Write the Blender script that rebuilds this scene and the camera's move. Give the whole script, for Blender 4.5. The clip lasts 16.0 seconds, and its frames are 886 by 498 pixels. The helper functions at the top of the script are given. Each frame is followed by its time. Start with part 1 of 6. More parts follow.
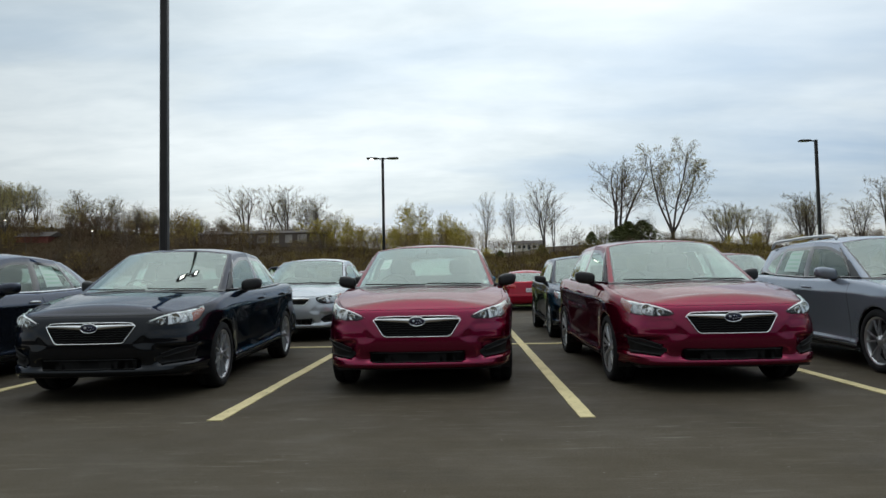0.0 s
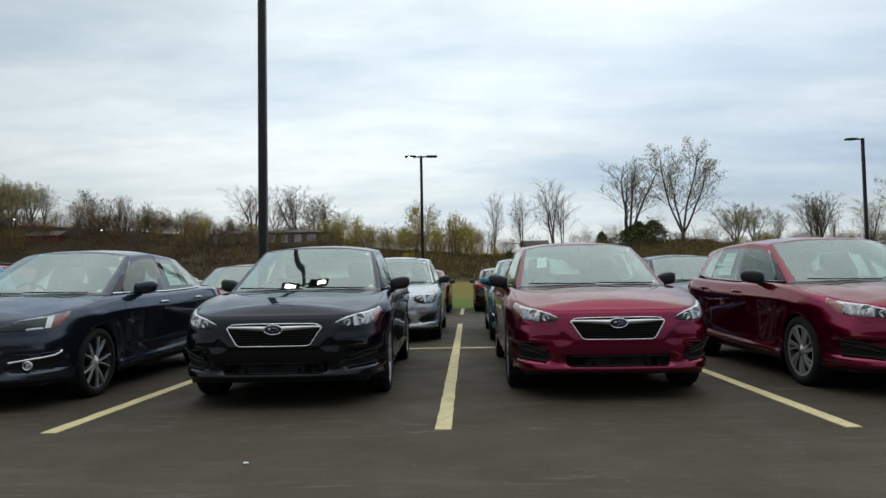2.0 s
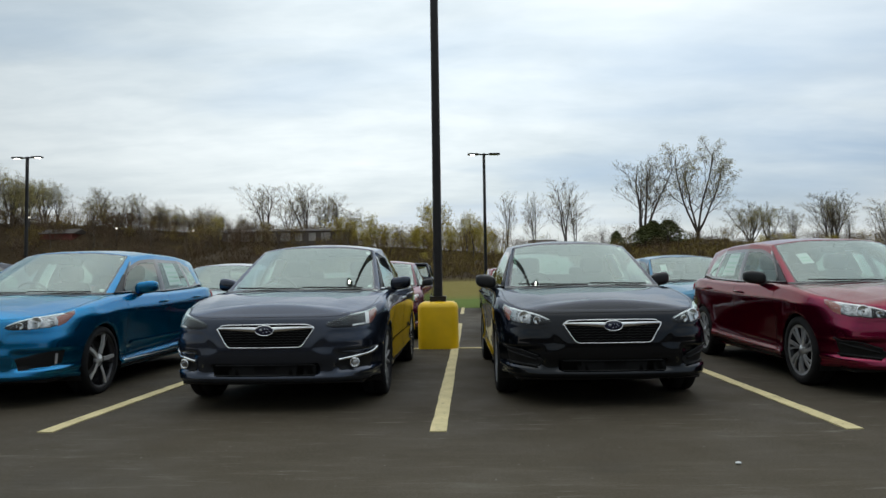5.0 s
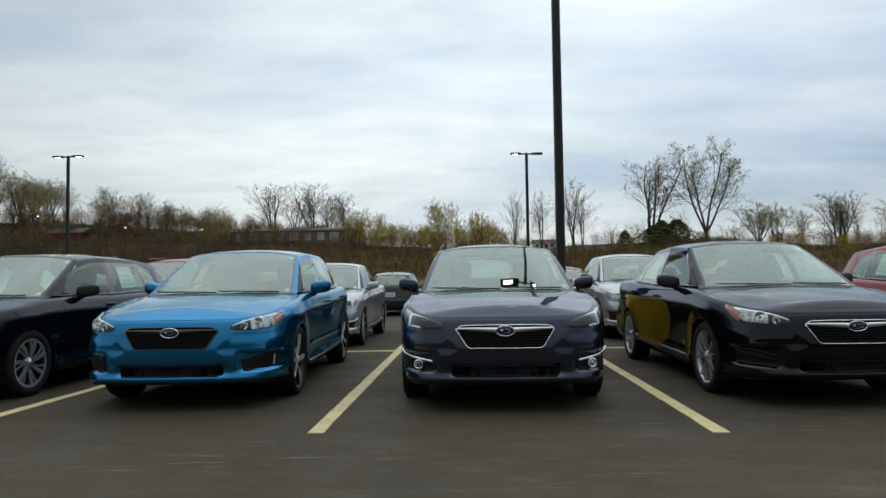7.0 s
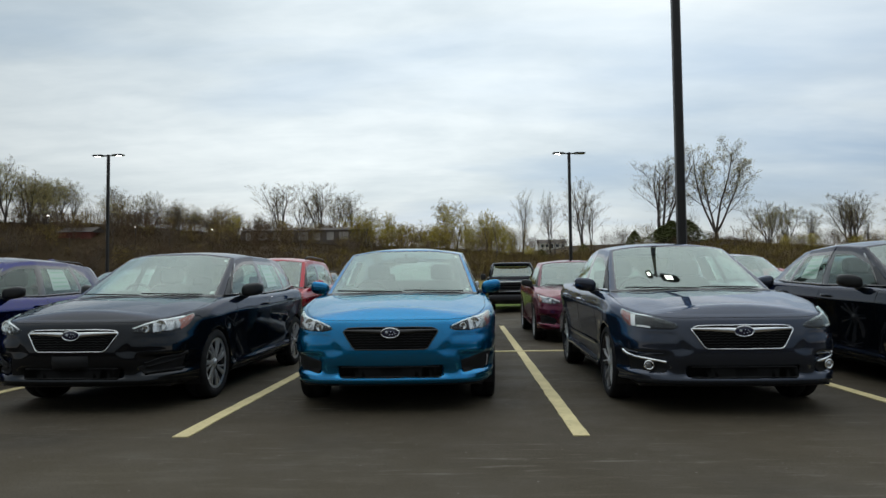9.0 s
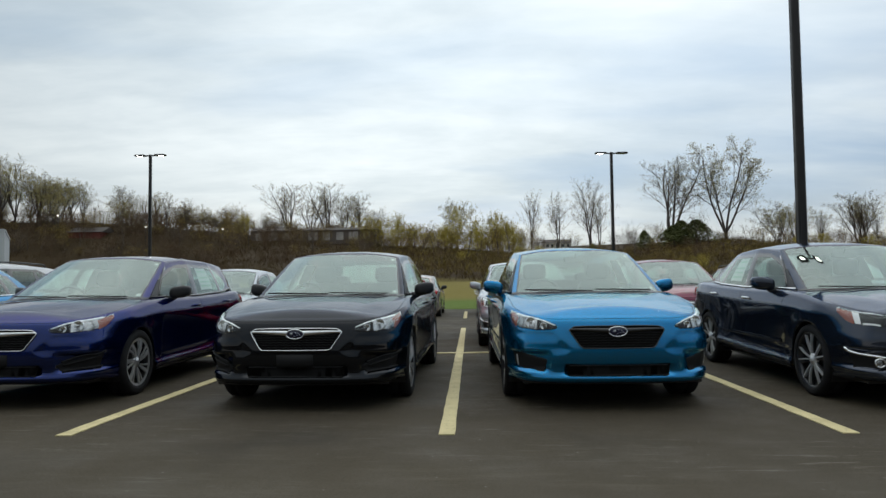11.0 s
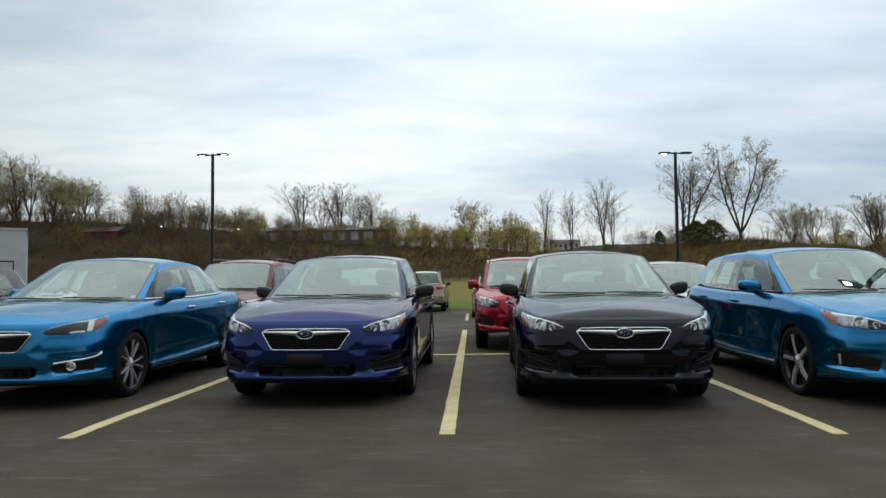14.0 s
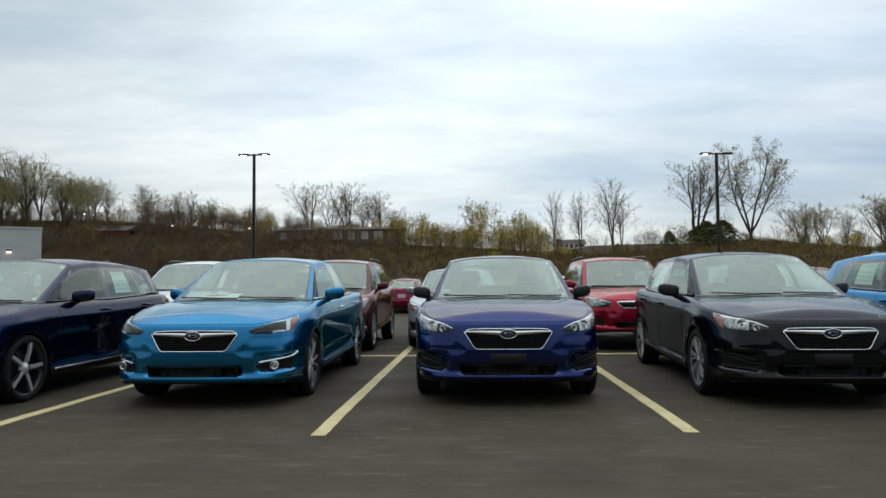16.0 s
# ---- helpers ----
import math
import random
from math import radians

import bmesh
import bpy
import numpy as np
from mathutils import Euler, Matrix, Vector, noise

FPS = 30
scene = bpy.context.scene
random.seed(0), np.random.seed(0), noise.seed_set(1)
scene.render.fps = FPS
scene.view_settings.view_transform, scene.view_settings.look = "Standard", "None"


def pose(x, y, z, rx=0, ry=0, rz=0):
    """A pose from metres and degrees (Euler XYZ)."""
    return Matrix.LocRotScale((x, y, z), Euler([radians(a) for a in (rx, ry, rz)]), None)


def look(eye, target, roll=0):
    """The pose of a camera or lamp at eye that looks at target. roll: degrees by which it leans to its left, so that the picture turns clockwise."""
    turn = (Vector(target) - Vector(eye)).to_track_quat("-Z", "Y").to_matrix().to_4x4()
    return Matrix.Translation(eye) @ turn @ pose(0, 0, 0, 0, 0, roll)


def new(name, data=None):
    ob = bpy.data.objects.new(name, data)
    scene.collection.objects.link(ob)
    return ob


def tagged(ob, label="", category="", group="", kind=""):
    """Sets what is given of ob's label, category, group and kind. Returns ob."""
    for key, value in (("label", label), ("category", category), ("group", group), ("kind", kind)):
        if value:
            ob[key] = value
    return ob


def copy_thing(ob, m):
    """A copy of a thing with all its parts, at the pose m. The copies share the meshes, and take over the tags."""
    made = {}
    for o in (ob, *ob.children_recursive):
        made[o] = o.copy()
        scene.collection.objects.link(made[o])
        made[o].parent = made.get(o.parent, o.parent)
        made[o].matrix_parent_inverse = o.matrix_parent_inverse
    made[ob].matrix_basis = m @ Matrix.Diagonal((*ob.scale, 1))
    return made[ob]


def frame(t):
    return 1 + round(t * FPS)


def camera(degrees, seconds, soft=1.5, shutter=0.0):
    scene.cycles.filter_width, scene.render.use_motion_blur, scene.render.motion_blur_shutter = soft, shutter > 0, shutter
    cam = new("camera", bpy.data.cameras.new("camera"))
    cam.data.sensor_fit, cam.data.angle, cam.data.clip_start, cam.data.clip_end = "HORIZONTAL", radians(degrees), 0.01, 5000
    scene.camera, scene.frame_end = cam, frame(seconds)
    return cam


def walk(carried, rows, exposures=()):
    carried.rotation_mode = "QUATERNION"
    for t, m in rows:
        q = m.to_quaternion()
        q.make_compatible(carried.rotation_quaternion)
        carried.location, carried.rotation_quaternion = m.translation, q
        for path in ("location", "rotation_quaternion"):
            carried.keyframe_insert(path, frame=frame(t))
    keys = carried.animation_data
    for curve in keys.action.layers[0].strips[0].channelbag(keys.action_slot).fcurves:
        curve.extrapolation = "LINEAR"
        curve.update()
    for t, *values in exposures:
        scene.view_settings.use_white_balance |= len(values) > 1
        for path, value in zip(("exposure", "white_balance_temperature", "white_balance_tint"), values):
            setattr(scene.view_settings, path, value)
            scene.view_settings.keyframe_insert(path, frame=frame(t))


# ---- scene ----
from mathutils.bvhtree import BVHTree

cam = camera(65.4, 16.0, 1.5)
PATH = [
    (0, (1.855, -0.108, 0.986), (1.792, 1.888, 1.081), -1.1),
    (0.5, (1.425, -0.004, 0.99), (1.362, 1.993, 1.085), -1.1),
    (1, (1.017, 0.067, 0.994), (0.951, 2.064, 1.09), -1.0),
    (1.5, (0.607, 0.143, 0.998), (0.541, 2.14, 1.093), -1.1),
    (2, (0.181, 0.211, 1.005), (0.113, 2.207, 1.1), -1.0),
    (2.5, (-0.281, 0.248, 1.014), (-0.35, 2.245, 1.107), -1.0),
    (3, (-0.746, 0.287, 1.011), (-0.816, 2.284, 1.105), -0.9),
    (3.5, (-1.179, 0.279, 1.016), (-1.251, 2.275, 1.108), -0.9),
    (4, (-1.612, 0.274, 1.009), (-1.685, 2.271, 1.102), -0.9),
    (6.5, (-3.937, 0.25, 1.034), (-4.009, 2.246, 1.125), -0.8),
    (7, (-4.412, 0.241, 1.042), (-4.484, 2.238, 1.133), -0.8),
    (7.5, (-4.878, 0.267, 1.041), (-4.952, 2.263, 1.132), -0.8),
    (8, (-5.329, 0.286, 1.044), (-5.404, 2.282, 1.135), -0.8),
    (8.5, (-5.774, 0.285, 1.051), (-5.849, 2.281, 1.142), -0.7),
    (9, (-6.22, 0.287, 1.057), (-6.295, 2.283, 1.148), -0.7),
    (11.5, (-8.492, 0.157, 1.07), (-8.571, 2.153, 1.161), -0.7),
    (12, (-8.932, 0.14, 1.071), (-9.012, 2.136, 1.162), -0.7),
    (12.5, (-9.374, 0.112, 1.08), (-9.455, 2.108, 1.17), -0.7),
    (13, (-9.838, 0.094, 1.087), (-9.919, 2.091, 1.178), -0.6),
    (13.5, (-10.294, 0.083, 1.088), (-10.376, 2.079, 1.179), -0.6),
    (14, (-10.748, 0.086, 1.091), (-10.832, 2.082, 1.182), -0.6),
    (14.5, (-11.17, 0.056, 1.097), (-11.255, 2.052, 1.188), -0.6),
    (15, (-11.617, 0.017, 1.103), (-11.703, 2.014, 1.194), -0.5),
    (15.5, (-12.054, -0.031, 1.112), (-12.142, 1.965, 1.203), -0.5),
    (16, (-12.496, -0.085, 1.115), (-12.585, 1.911, 1.205), -0.5),
]
walk(cam, [(t, look(eye, target, roll)) for t, eye, target, roll in PATH],
     [(0, 0.06), (4, 0.05), (6.5, 0.0), (9, -0.03), (11.5, 0.06), (14, 0.11), (16, 0.10)])

# ---- world, sun ----
world = bpy.data.worlds.new("world")
scene.world = world
world.use_nodes = True
wn, wl = world.node_tree.nodes, world.node_tree.links
bg = wn["Background"]


def wnode(kind, **props):
    n = wn.new(kind)
    for k, v in props.items():
        if k == "blend_type": n.blend_type = v
        elif k == "data_type": n.data_type = v
        elif k == "operation": n.operation = v
    return n


def wmix(fac, a, b):
    m = wnode("ShaderNodeMix", data_type="RGBA")
    for sock, v in ((m.inputs[0], fac), (m.inputs[6], a), (m.inputs[7], b)):
        if hasattr(v, "links"): wl.new(v, sock)
        elif isinstance(v, tuple): sock.default_value = (*v, 1)
        else: sock.default_value = v
    return m.outputs[2]


def wmath(op, a, b=0.0):
    m = wnode("ShaderNodeMath", operation=op)
    for sock, v in ((m.inputs[0], a), (m.inputs[1], b)):
        if hasattr(v, "links"): wl.new(v, sock)
        else: sock.default_value = v
    return m.outputs[0]


def wramp(fac, stops):
    r = wn.new("ShaderNodeValToRGB")
    el = r.color_ramp.elements
    while len(el) < len(stops): el.new(0.5)
    for e, (p, c) in zip(el, stops):
        e.position, e.color = p, (c, c, c, 1)
    wl.new(fac, r.inputs[0])
    return r.outputs[0]


sky = wn.new("ShaderNodeTexSky")
sky.sky_type, sky.sun_disc = "NISHITA", False
sky.sun_elevation, sky.sun_rotation = radians(70), radians(15)
coord = wn.new("ShaderNodeTexCoord")
sep = wn.new("ShaderNodeSeparateXYZ")
wl.new(coord.outputs["Generated"], sep.inputs[0])
up = wmath("ADD", wmath("MAXIMUM", sep.outputs[2], 0.0), 0.16)
deck = wn.new("ShaderNodeCombineXYZ")   # the cloud deck is a flat sheet overhead
wl.new(wmath("DIVIDE", sep.outputs[0], up), deck.inputs[0])
wl.new(wmath("DIVIDE", sep.outputs[1], up), deck.inputs[1])


def wnoise(scale, detail, rough, shift, stretch=1.0):
    mp = wn.new("ShaderNodeMapping")
    mp.inputs["Location"].default_value = shift
    mp.inputs["Scale"].default_value = (1, stretch, 1)
    mp.inputs["Rotation"].default_value = (0, 0, -0.25)
    wl.new(deck.outputs[0], mp.inputs[0])
    n = wn.new("ShaderNodeTexNoise")
    n.inputs["Scale"].default_value, n.inputs["Detail"].default_value = scale, detail
    n.inputs["Roughness"].default_value, n.inputs["Distortion"].default_value = rough, 0.25
    wl.new(mp.outputs[0], n.inputs["Vector"])
    return n.outputs["Fac"]


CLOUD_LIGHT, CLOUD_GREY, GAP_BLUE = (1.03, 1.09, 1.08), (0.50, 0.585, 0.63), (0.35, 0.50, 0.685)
big = wramp(wnoise(0.42, 6, 0.55, (3.1, 1.7, 0), 1.3), ((0.36, 0.0), (0.66, 1.0)))
fine = wramp(wnoise(2.1, 7, 0.6, (0.4, 5.2, 0), 2.2), ((0.28, 0.0), (0.72, 1.0)))
thick = wmath("ADD", wmath("MULTIPLY", big, 0.74), wmath("MULTIPLY", fine, 0.26))
clouds = wmix(thick, CLOUD_GREY, CLOUD_LIGHT)
gap = wramp(wnoise(0.5, 4, 0.5, (5.1, 0.6, 0), 2.0), ((0.50, 0.0), (0.70, 1.0)))
clouds = wmix(wmath("MULTIPLY", gap, 0.6), clouds, GAP_BLUE)
# pale, faintly warm strip low over the skyline
low = wramp(sep.outputs[2], ((0.05, 1.0), (0.12, 0.0)))
clouds = wmix(wmath("MULTIPLY", low, wramp(wnoise(0.25, 3, 0.5, (2, 2, 0)), ((0.35, 0.2), (0.6, 0.85)))), clouds, (1.06, 0.99, 0.90))
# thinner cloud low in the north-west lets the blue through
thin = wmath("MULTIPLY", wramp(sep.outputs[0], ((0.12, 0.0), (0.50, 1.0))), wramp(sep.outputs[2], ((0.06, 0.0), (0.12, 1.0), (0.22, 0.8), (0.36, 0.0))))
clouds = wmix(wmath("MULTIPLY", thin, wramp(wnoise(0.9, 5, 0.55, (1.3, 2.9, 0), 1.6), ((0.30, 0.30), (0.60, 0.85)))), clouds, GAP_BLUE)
skydim = wn.new("ShaderNodeVectorMath")
skydim.operation = "SCALE"
skydim.inputs[3].default_value = 0.1
wl.new(sky.outputs[0], skydim.inputs[0])
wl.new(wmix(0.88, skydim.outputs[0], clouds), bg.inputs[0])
# the sky brightens towards the zenith and towards the west ahead, and is dull behind
zenith = wmath("ADD", wmath("MULTIPLY", wramp(sep.outputs[2], ((0.36, 0.0), (0.90, 1.0))), 0.75), 1.0)
ahead = wmath("ADD", wmath("MULTIPLY", wramp(wmath("ADD", wmath("MULTIPLY", sep.outputs[1], 0.5), 0.5), ((0.10, 0.0), (0.72, 1.0))), 0.38), 0.62)
veil = wn.new("ShaderNodeVectorMath")     # the sun stands veiled behind the cloud deck
veil.operation = "DOT_PRODUCT"
veil.inputs[1].default_value = Vector((0.0, 0.93, 0.36)).normalized()
wl.new(coord.outputs["Generated"], veil.inputs[0])
glow = wmath("ADD", wmath("MULTIPLY", wramp(veil.outputs[1], ((0.80, 0.0), (1.0, 1.0))), 0.28), 0.945)
band = wramp(sep.outputs[2], ((0.07, 0.84), (0.30, 1.0)))     # duller low down, where the deck is seen edge on
wl.new(wmath("MULTIPLY", wmath("MULTIPLY", zenith, ahead), wmath("MULTIPLY", glow, band)), bg.inputs[1])

sun = new("sun", bpy.data.lights.new("sun", "SUN"))
sun.data.energy, sun.data.angle, sun.data.color = 0.5, radians(110), (1.0, 0.97, 0.93)
sun.matrix_world = look((5, 18, 60), (0, 0, 0))


# ---- materials ----
def material(name, colour, rough=0.5, metal=0.0, coat=0.0, var=0.0, scale=6.0, bump=0.0, bump_scale=60.0, spec=0.5, emit=None, strength=0.0, object_space=True):
    m = bpy.data.materials.new(name)
    m.use_nodes = True
    nt = m.node_tree
    p = nt.nodes["Principled BSDF"]
    p.inputs["Base Color"].default_value = (*colour, 1)
    p.inputs["Roughness"].default_value, p.inputs["Metallic"].default_value = rough, metal
    p.inputs["Specular IOR Level"].default_value = spec
    if coat:
        p.inputs["Coat Weight"].default_value, p.inputs["Coat Roughness"].default_value = coat, 0.02
    if emit:
        p.inputs["Emission Color"].default_value, p.inputs["Emission Strength"].default_value = (*emit, 1), strength
    tc = nt.nodes.new("ShaderNodeTexCoord")
    if var:
        n = nt.nodes.new("ShaderNodeTexNoise")
        n.inputs["Scale"].default_value, n.inputs["Detail"].default_value = scale, 8
        nt.links.new(tc.outputs["Object"], n.inputs["Vector"])
        r = nt.nodes.new("ShaderNodeValToRGB")
        r.color_ramp.elements[0].position, r.color_ramp.elements[1].position = 0.3, 0.7
        r.color_ramp.elements[0].color = (*[c * (1 - var) for c in colour], 1)
        r.color_ramp.elements[1].color = (*[min(1, c * (1 + var)) for c in colour], 1)
        nt.links.new(n.outputs["Fac"], r.inputs[0])
        nt.links.new(r.outputs[0], p.inputs["Base Color"])
    if bump:
        n = nt.nodes.new("ShaderNodeTexNoise")
        n.inputs["Scale"].default_value, n.inputs["Detail"].default_value = bump_scale, 6
        nt.links.new(tc.outputs["Object"], n.inputs["Vector"])
        b = nt.nodes.new("ShaderNodeBump")
        b.inputs["Strength"].default_value, b.inputs["Distance"].default_value = bump, 0.01
        nt.links.new(n.outputs["Fac"], b.inputs["Height"])
        nt.links.new(b.outputs[0], p.inputs["Normal"])
    return m


def paint(name, colour, flake=0.25, metal=0.70, dust_film=0.008, coat=0.85, glance=None):
    """Metallic car paint under clear coat, with a thin uneven film of road dust."""
    m = material(name, colour, 0.24, metal, coat, spec=0.0)
    nt = m.node_tree
    p = nt.nodes["Principled BSDF"]
    p.inputs["Specular Tint"].default_value = (*(glance or [0.62 * (c / max(colour)) ** 0.7 for c in colour]), 1)     # flakes keep their colour at a glance
    tc = nt.nodes.new("ShaderNodeTexCoord")
    v = nt.nodes.new("ShaderNodeTexVoronoi")
    v.inputs["Scale"].default_value = 700
    nt.links.new(tc.outputs["Object"], v.inputs["Vector"])
    dust = nt.nodes.new("ShaderNodeTexNoise")
    dust.inputs["Scale"].default_value, dust.inputs["Detail"].default_value = 3.5, 8
    nt.links.new(tc.outputs["Object"], dust.inputs["Vector"])
    a = nt.nodes.new("ShaderNodeMix")
    a.data_type = "RGBA"
    a.inputs[6].default_value = (*colour, 1)
    a.inputs[7].default_value = (*[min(1, c * (1 + flake) + 0.001) for c in colour], 1)
    sepc = nt.nodes.new("ShaderNodeSeparateColor")
    nt.links.new(v.outputs["Color"], sepc.inputs[0])
    nt.links.new(sepc.outputs[0], a.inputs[0])
    d = nt.nodes.new("ShaderNodeMix")
    d.data_type = "RGBA"
    d.inputs[7].default_value = (0.30, 0.28, 0.25, 1)
    r = nt.nodes.new("ShaderNodeMapRange")
    r.inputs[1].default_value, r.inputs[2].default_value, r.inputs[4].default_value = 0.5, 0.85, dust_film
    nt.links.new(dust.outputs["Fac"], r.inputs[0])
    nt.links.new(r.outputs[0], d.inputs[0])
    nt.links.new(a.outputs[2], d.inputs[6])
    nt.links.new(d.outputs[2], p.inputs["Base Color"])
    r2 = nt.nodes.new("ShaderNodeMapRange")
    r2.inputs[1].default_value, r2.inputs[2].default_value, r2.inputs[3].default_value, r2.inputs[4].default_value = 0.35, 0.8, 0.008, 0.05
    nt.links.new(dust.outputs["Fac"], r2.inputs[0])
    nt.links.new(r2.outputs[0], p.inputs["Coat Roughness"])
    return m


def glass(name, tint, face_on=0.06):
    """Thin car glass: tinted see-through with a Fresnel reflection."""
    m = bpy.data.materials.new(name)
    m.use_nodes = True
    nt = m.node_tree
    for n in list(nt.nodes):
        if n.type == "BSDF_PRINCIPLED":
            nt.nodes.remove(n)
    out = nt.nodes["Material Output"]
    t = nt.nodes.new("ShaderNodeBsdfTransparent")
    t.inputs[0].default_value = (*tint, 1)
    g = nt.nodes.new("ShaderNodeBsdfGlossy")
    g.inputs["Roughness"].default_value = 0.015
    g.inputs["Color"].default_value = (0.88, 1.0, 0.94, 1)
    lw = nt.nodes.new("ShaderNodeLayerWeight")
    lw.inputs[0].default_value = 0.5
    pw = nt.nodes.new("ShaderNodeMath")
    pw.operation = "POWER"
    pw.inputs[1].default_value = 4.0
    nt.links.new(lw.outputs["Facing"], pw.inputs[0])
    f = nt.nodes.new("ShaderNodeMath")
    f.operation = "MULTIPLY_ADD"
    f.inputs[1].default_value, f.inputs[2].default_value = 1 - face_on, face_on
    nt.links.new(pw.outputs[0], f.inputs[0])
    mx = nt.nodes.new("ShaderNodeMixShader")
    nt.links.new(f.outputs[0], mx.inputs[0])
    nt.links.new(t.outputs[0], mx.inputs[1])
    nt.links.new(g.outputs[0], mx.inputs[2])
    nt.links.new(mx.outputs[0], out.inputs[0])
    return m


RED = paint("venetian_red_paint", (0.180, 0.0024, 0.034), 0.25, 0.92, glance=(0.34, 0.07, 0.15))
BLACK = paint("black_silica_paint", (0.0034, 0.0046, 0.0068), 0.6, 0.6, 0.003, 0.72)
NAVY = paint("carbide_blue_grey_paint", (0.025, 0.031, 0.046), 0.4, 0.8)
TURQ = paint("turquoise_blue_paint", (0.003, 0.160, 0.350), 0.25, 0.93, glance=(0.10, 0.53, 0.62))
VIOLET = paint("lapis_violet_paint", (0.0030, 0.016, 0.105), 0.25, 0.93, glance=(0.07, 0.10, 0.26))
DEEPBLUE = paint("deep_blue_paint", (0.006, 0.011, 0.045), 0.25, 0.92, glance=(0.07, 0.10, 0.26))
SILVER = paint("ice_silver_paint", (0.42, 0.45, 0.48), 0.2, 0.6)
GREYBLUE = paint("cool_grey_paint", (0.215, 0.24, 0.285), 0.2, 0.6)
DARKGREY = paint("dark_grey_paint", (0.03, 0.032, 0.036), 0.3)
BRIGHTRED = paint("bright_red_paint", (0.30, 0.005, 0.022), 0.2, 0.6)
WHITE = paint("white_paint", (0.72, 0.73, 0.74), 0.05, 0.0)
TAN = paint("tan_paint", (0.36, 0.29, 0.21), 0.2, 0.5)
CHAMPAGNE = paint("champagne_silver_paint", (0.38, 0.335, 0.305), 0.2, 0.6)
DARKBROWN = paint("dark_brown_paint", (0.020, 0.011, 0.010), 0.3, 0.7)
PLUM = paint("plum_red_paint", (0.085, 0.007, 0.026), 0.4)
MAROON = paint("maroon_paint", (0.075, 0.006, 0.014), 0.4)
STEELBLUE = paint("steel_blue_paint", (0.030, 0.125, 0.205), 0.3, 0.85, glance=(0.34, 0.46, 0.54))

GLASS = glass("car_glass", (0.60, 0.71, 0.65), 0.18)
SIDEGLASS = glass("side_glass", (0.68, 0.78, 0.73), 0.06)
LENS = glass("clear_lens", (0.95, 0.96, 0.96), 0.02)
PLASTIC = material("black_plastic", (0.009, 0.009, 0.010), 0.42, var=0.2, scale=20, bump=0.05, bump_scale=300)
POCKET = material("matt_black_pocket", (0.006, 0.006, 0.0065), 0.6, spec=0.25)
RUBBER = material("black_rubber", (0.013, 0.013, 0.013), 0.75, var=0.3, scale=12)
GLOSSBLACK = material("gloss_black", (0.006, 0.006, 0.006), 0.12, coat=0.6)
GAP = material("panel_gap", (0.003, 0.003, 0.003), 0.8, spec=0.1)
CHROME = material("chrome", (0.80, 0.81, 0.82), 0.09, 1.0)
SATIN = material("satin_silver", (0.58, 0.59, 0.60), 0.30, 0.5, var=0.08, scale=15)
REFLECTOR = material("lamp_reflector", (0.88, 0.89, 0.90), 0.3, 0.3)
LAMPDARK = material("lamp_dark_housing", (0.014, 0.014, 0.016), 0.25, 0.2)
FACETS = material("faceted_reflector", (0.36, 0.365, 0.37), 0.16, 0.8, var=0.8, scale=16, bump=0.7, bump_scale=40)
BOWL = material("chromed_lamp_bowl", (0.72, 0.73, 0.74), 0.16, 1.0)
DARKEYE = material("clear_bulb_eye", (0.42, 0.42, 0.42), 0.12, 0.8, coat=0.8)
BULB = material("frosted_lamp_white", (0.85, 0.86, 0.86), 0.25)
AMBER = material("amber_reflector", (0.24, 0.045, 0.020), 0.2, coat=0.8)
TAILRED = material("tail_lamp_red", (0.42, 0.008, 0.012), 0.15, coat=1.0)
BADGEBLUE = material("badge_blue", (0.006, 0.010, 0.04), 0.15, coat=1.0)
TYRE = material("tyre_rubber", (0.009, 0.009, 0.010), 0.8, spec=0.25, var=0.35, scale=14, bump=0.25, bump_scale=90)
ALLOY = material("silver_alloy", (0.44, 0.45, 0.47), 0.28, 0.7, var=0.1, scale=10)
DARKALLOY = material("dark_alloy", (0.035, 0.035, 0.038), 0.3, 0.6)
STEEL = material("dark_steel_brake", (0.022, 0.021, 0.020), 0.6, 0.6, var=0.3, scale=15)
SEATGREY = material("grey_seat_fabric", (0.085, 0.083, 0.080), 0.85, var=0.15, scale=25, bump=0.3, bump_scale=250)
TRIMDARK = material("dark_cabin_trim", (0.02, 0.02, 0.021), 0.65, var=0.2, scale=10, bump=0.1, bump_scale=200)
PAPER = material("white_paper", (0.80, 0.81, 0.80), 0.7)
INK = material("grey_ink", (0.18, 0.19, 0.21), 0.7)
INKGREEN = material("pale_green_ink", (0.55, 0.70, 0.60), 0.7)
PLATE = material("pale_number_plate", (0.62, 0.64, 0.68), 0.4)


# ---- building helpers ----
def mesh_of(name, verts, faces, smooth=True):
    me = bpy.data.meshes.new(name)
    me.from_pydata([tuple(map(float, v)) for v in verts], [], faces)
    if smooth:
        me.polygons.foreach_set("use_smooth", [True] * len(me.polygons))
    me.update()
    return me


def outward(me, centre):
    """Turns a shell's faces so that they look away from centre."""
    s = sum((p.normal.dot(p.center - centre)) * p.area for p in me.polygons)
    if s < 0:
        me.flip_normals()
    return me


def put(name, me, mat, parent=None, label=""):
    """Links a mesh as one object, with its material on the object."""
    ob = new(name, me)
    if not me.materials:
        me.materials.append(None)
    ob.material_slots[0].link = "OBJECT"
    ob.material_slots[0].material = mat
    ob.parent = parent
    return tagged(ob, label)


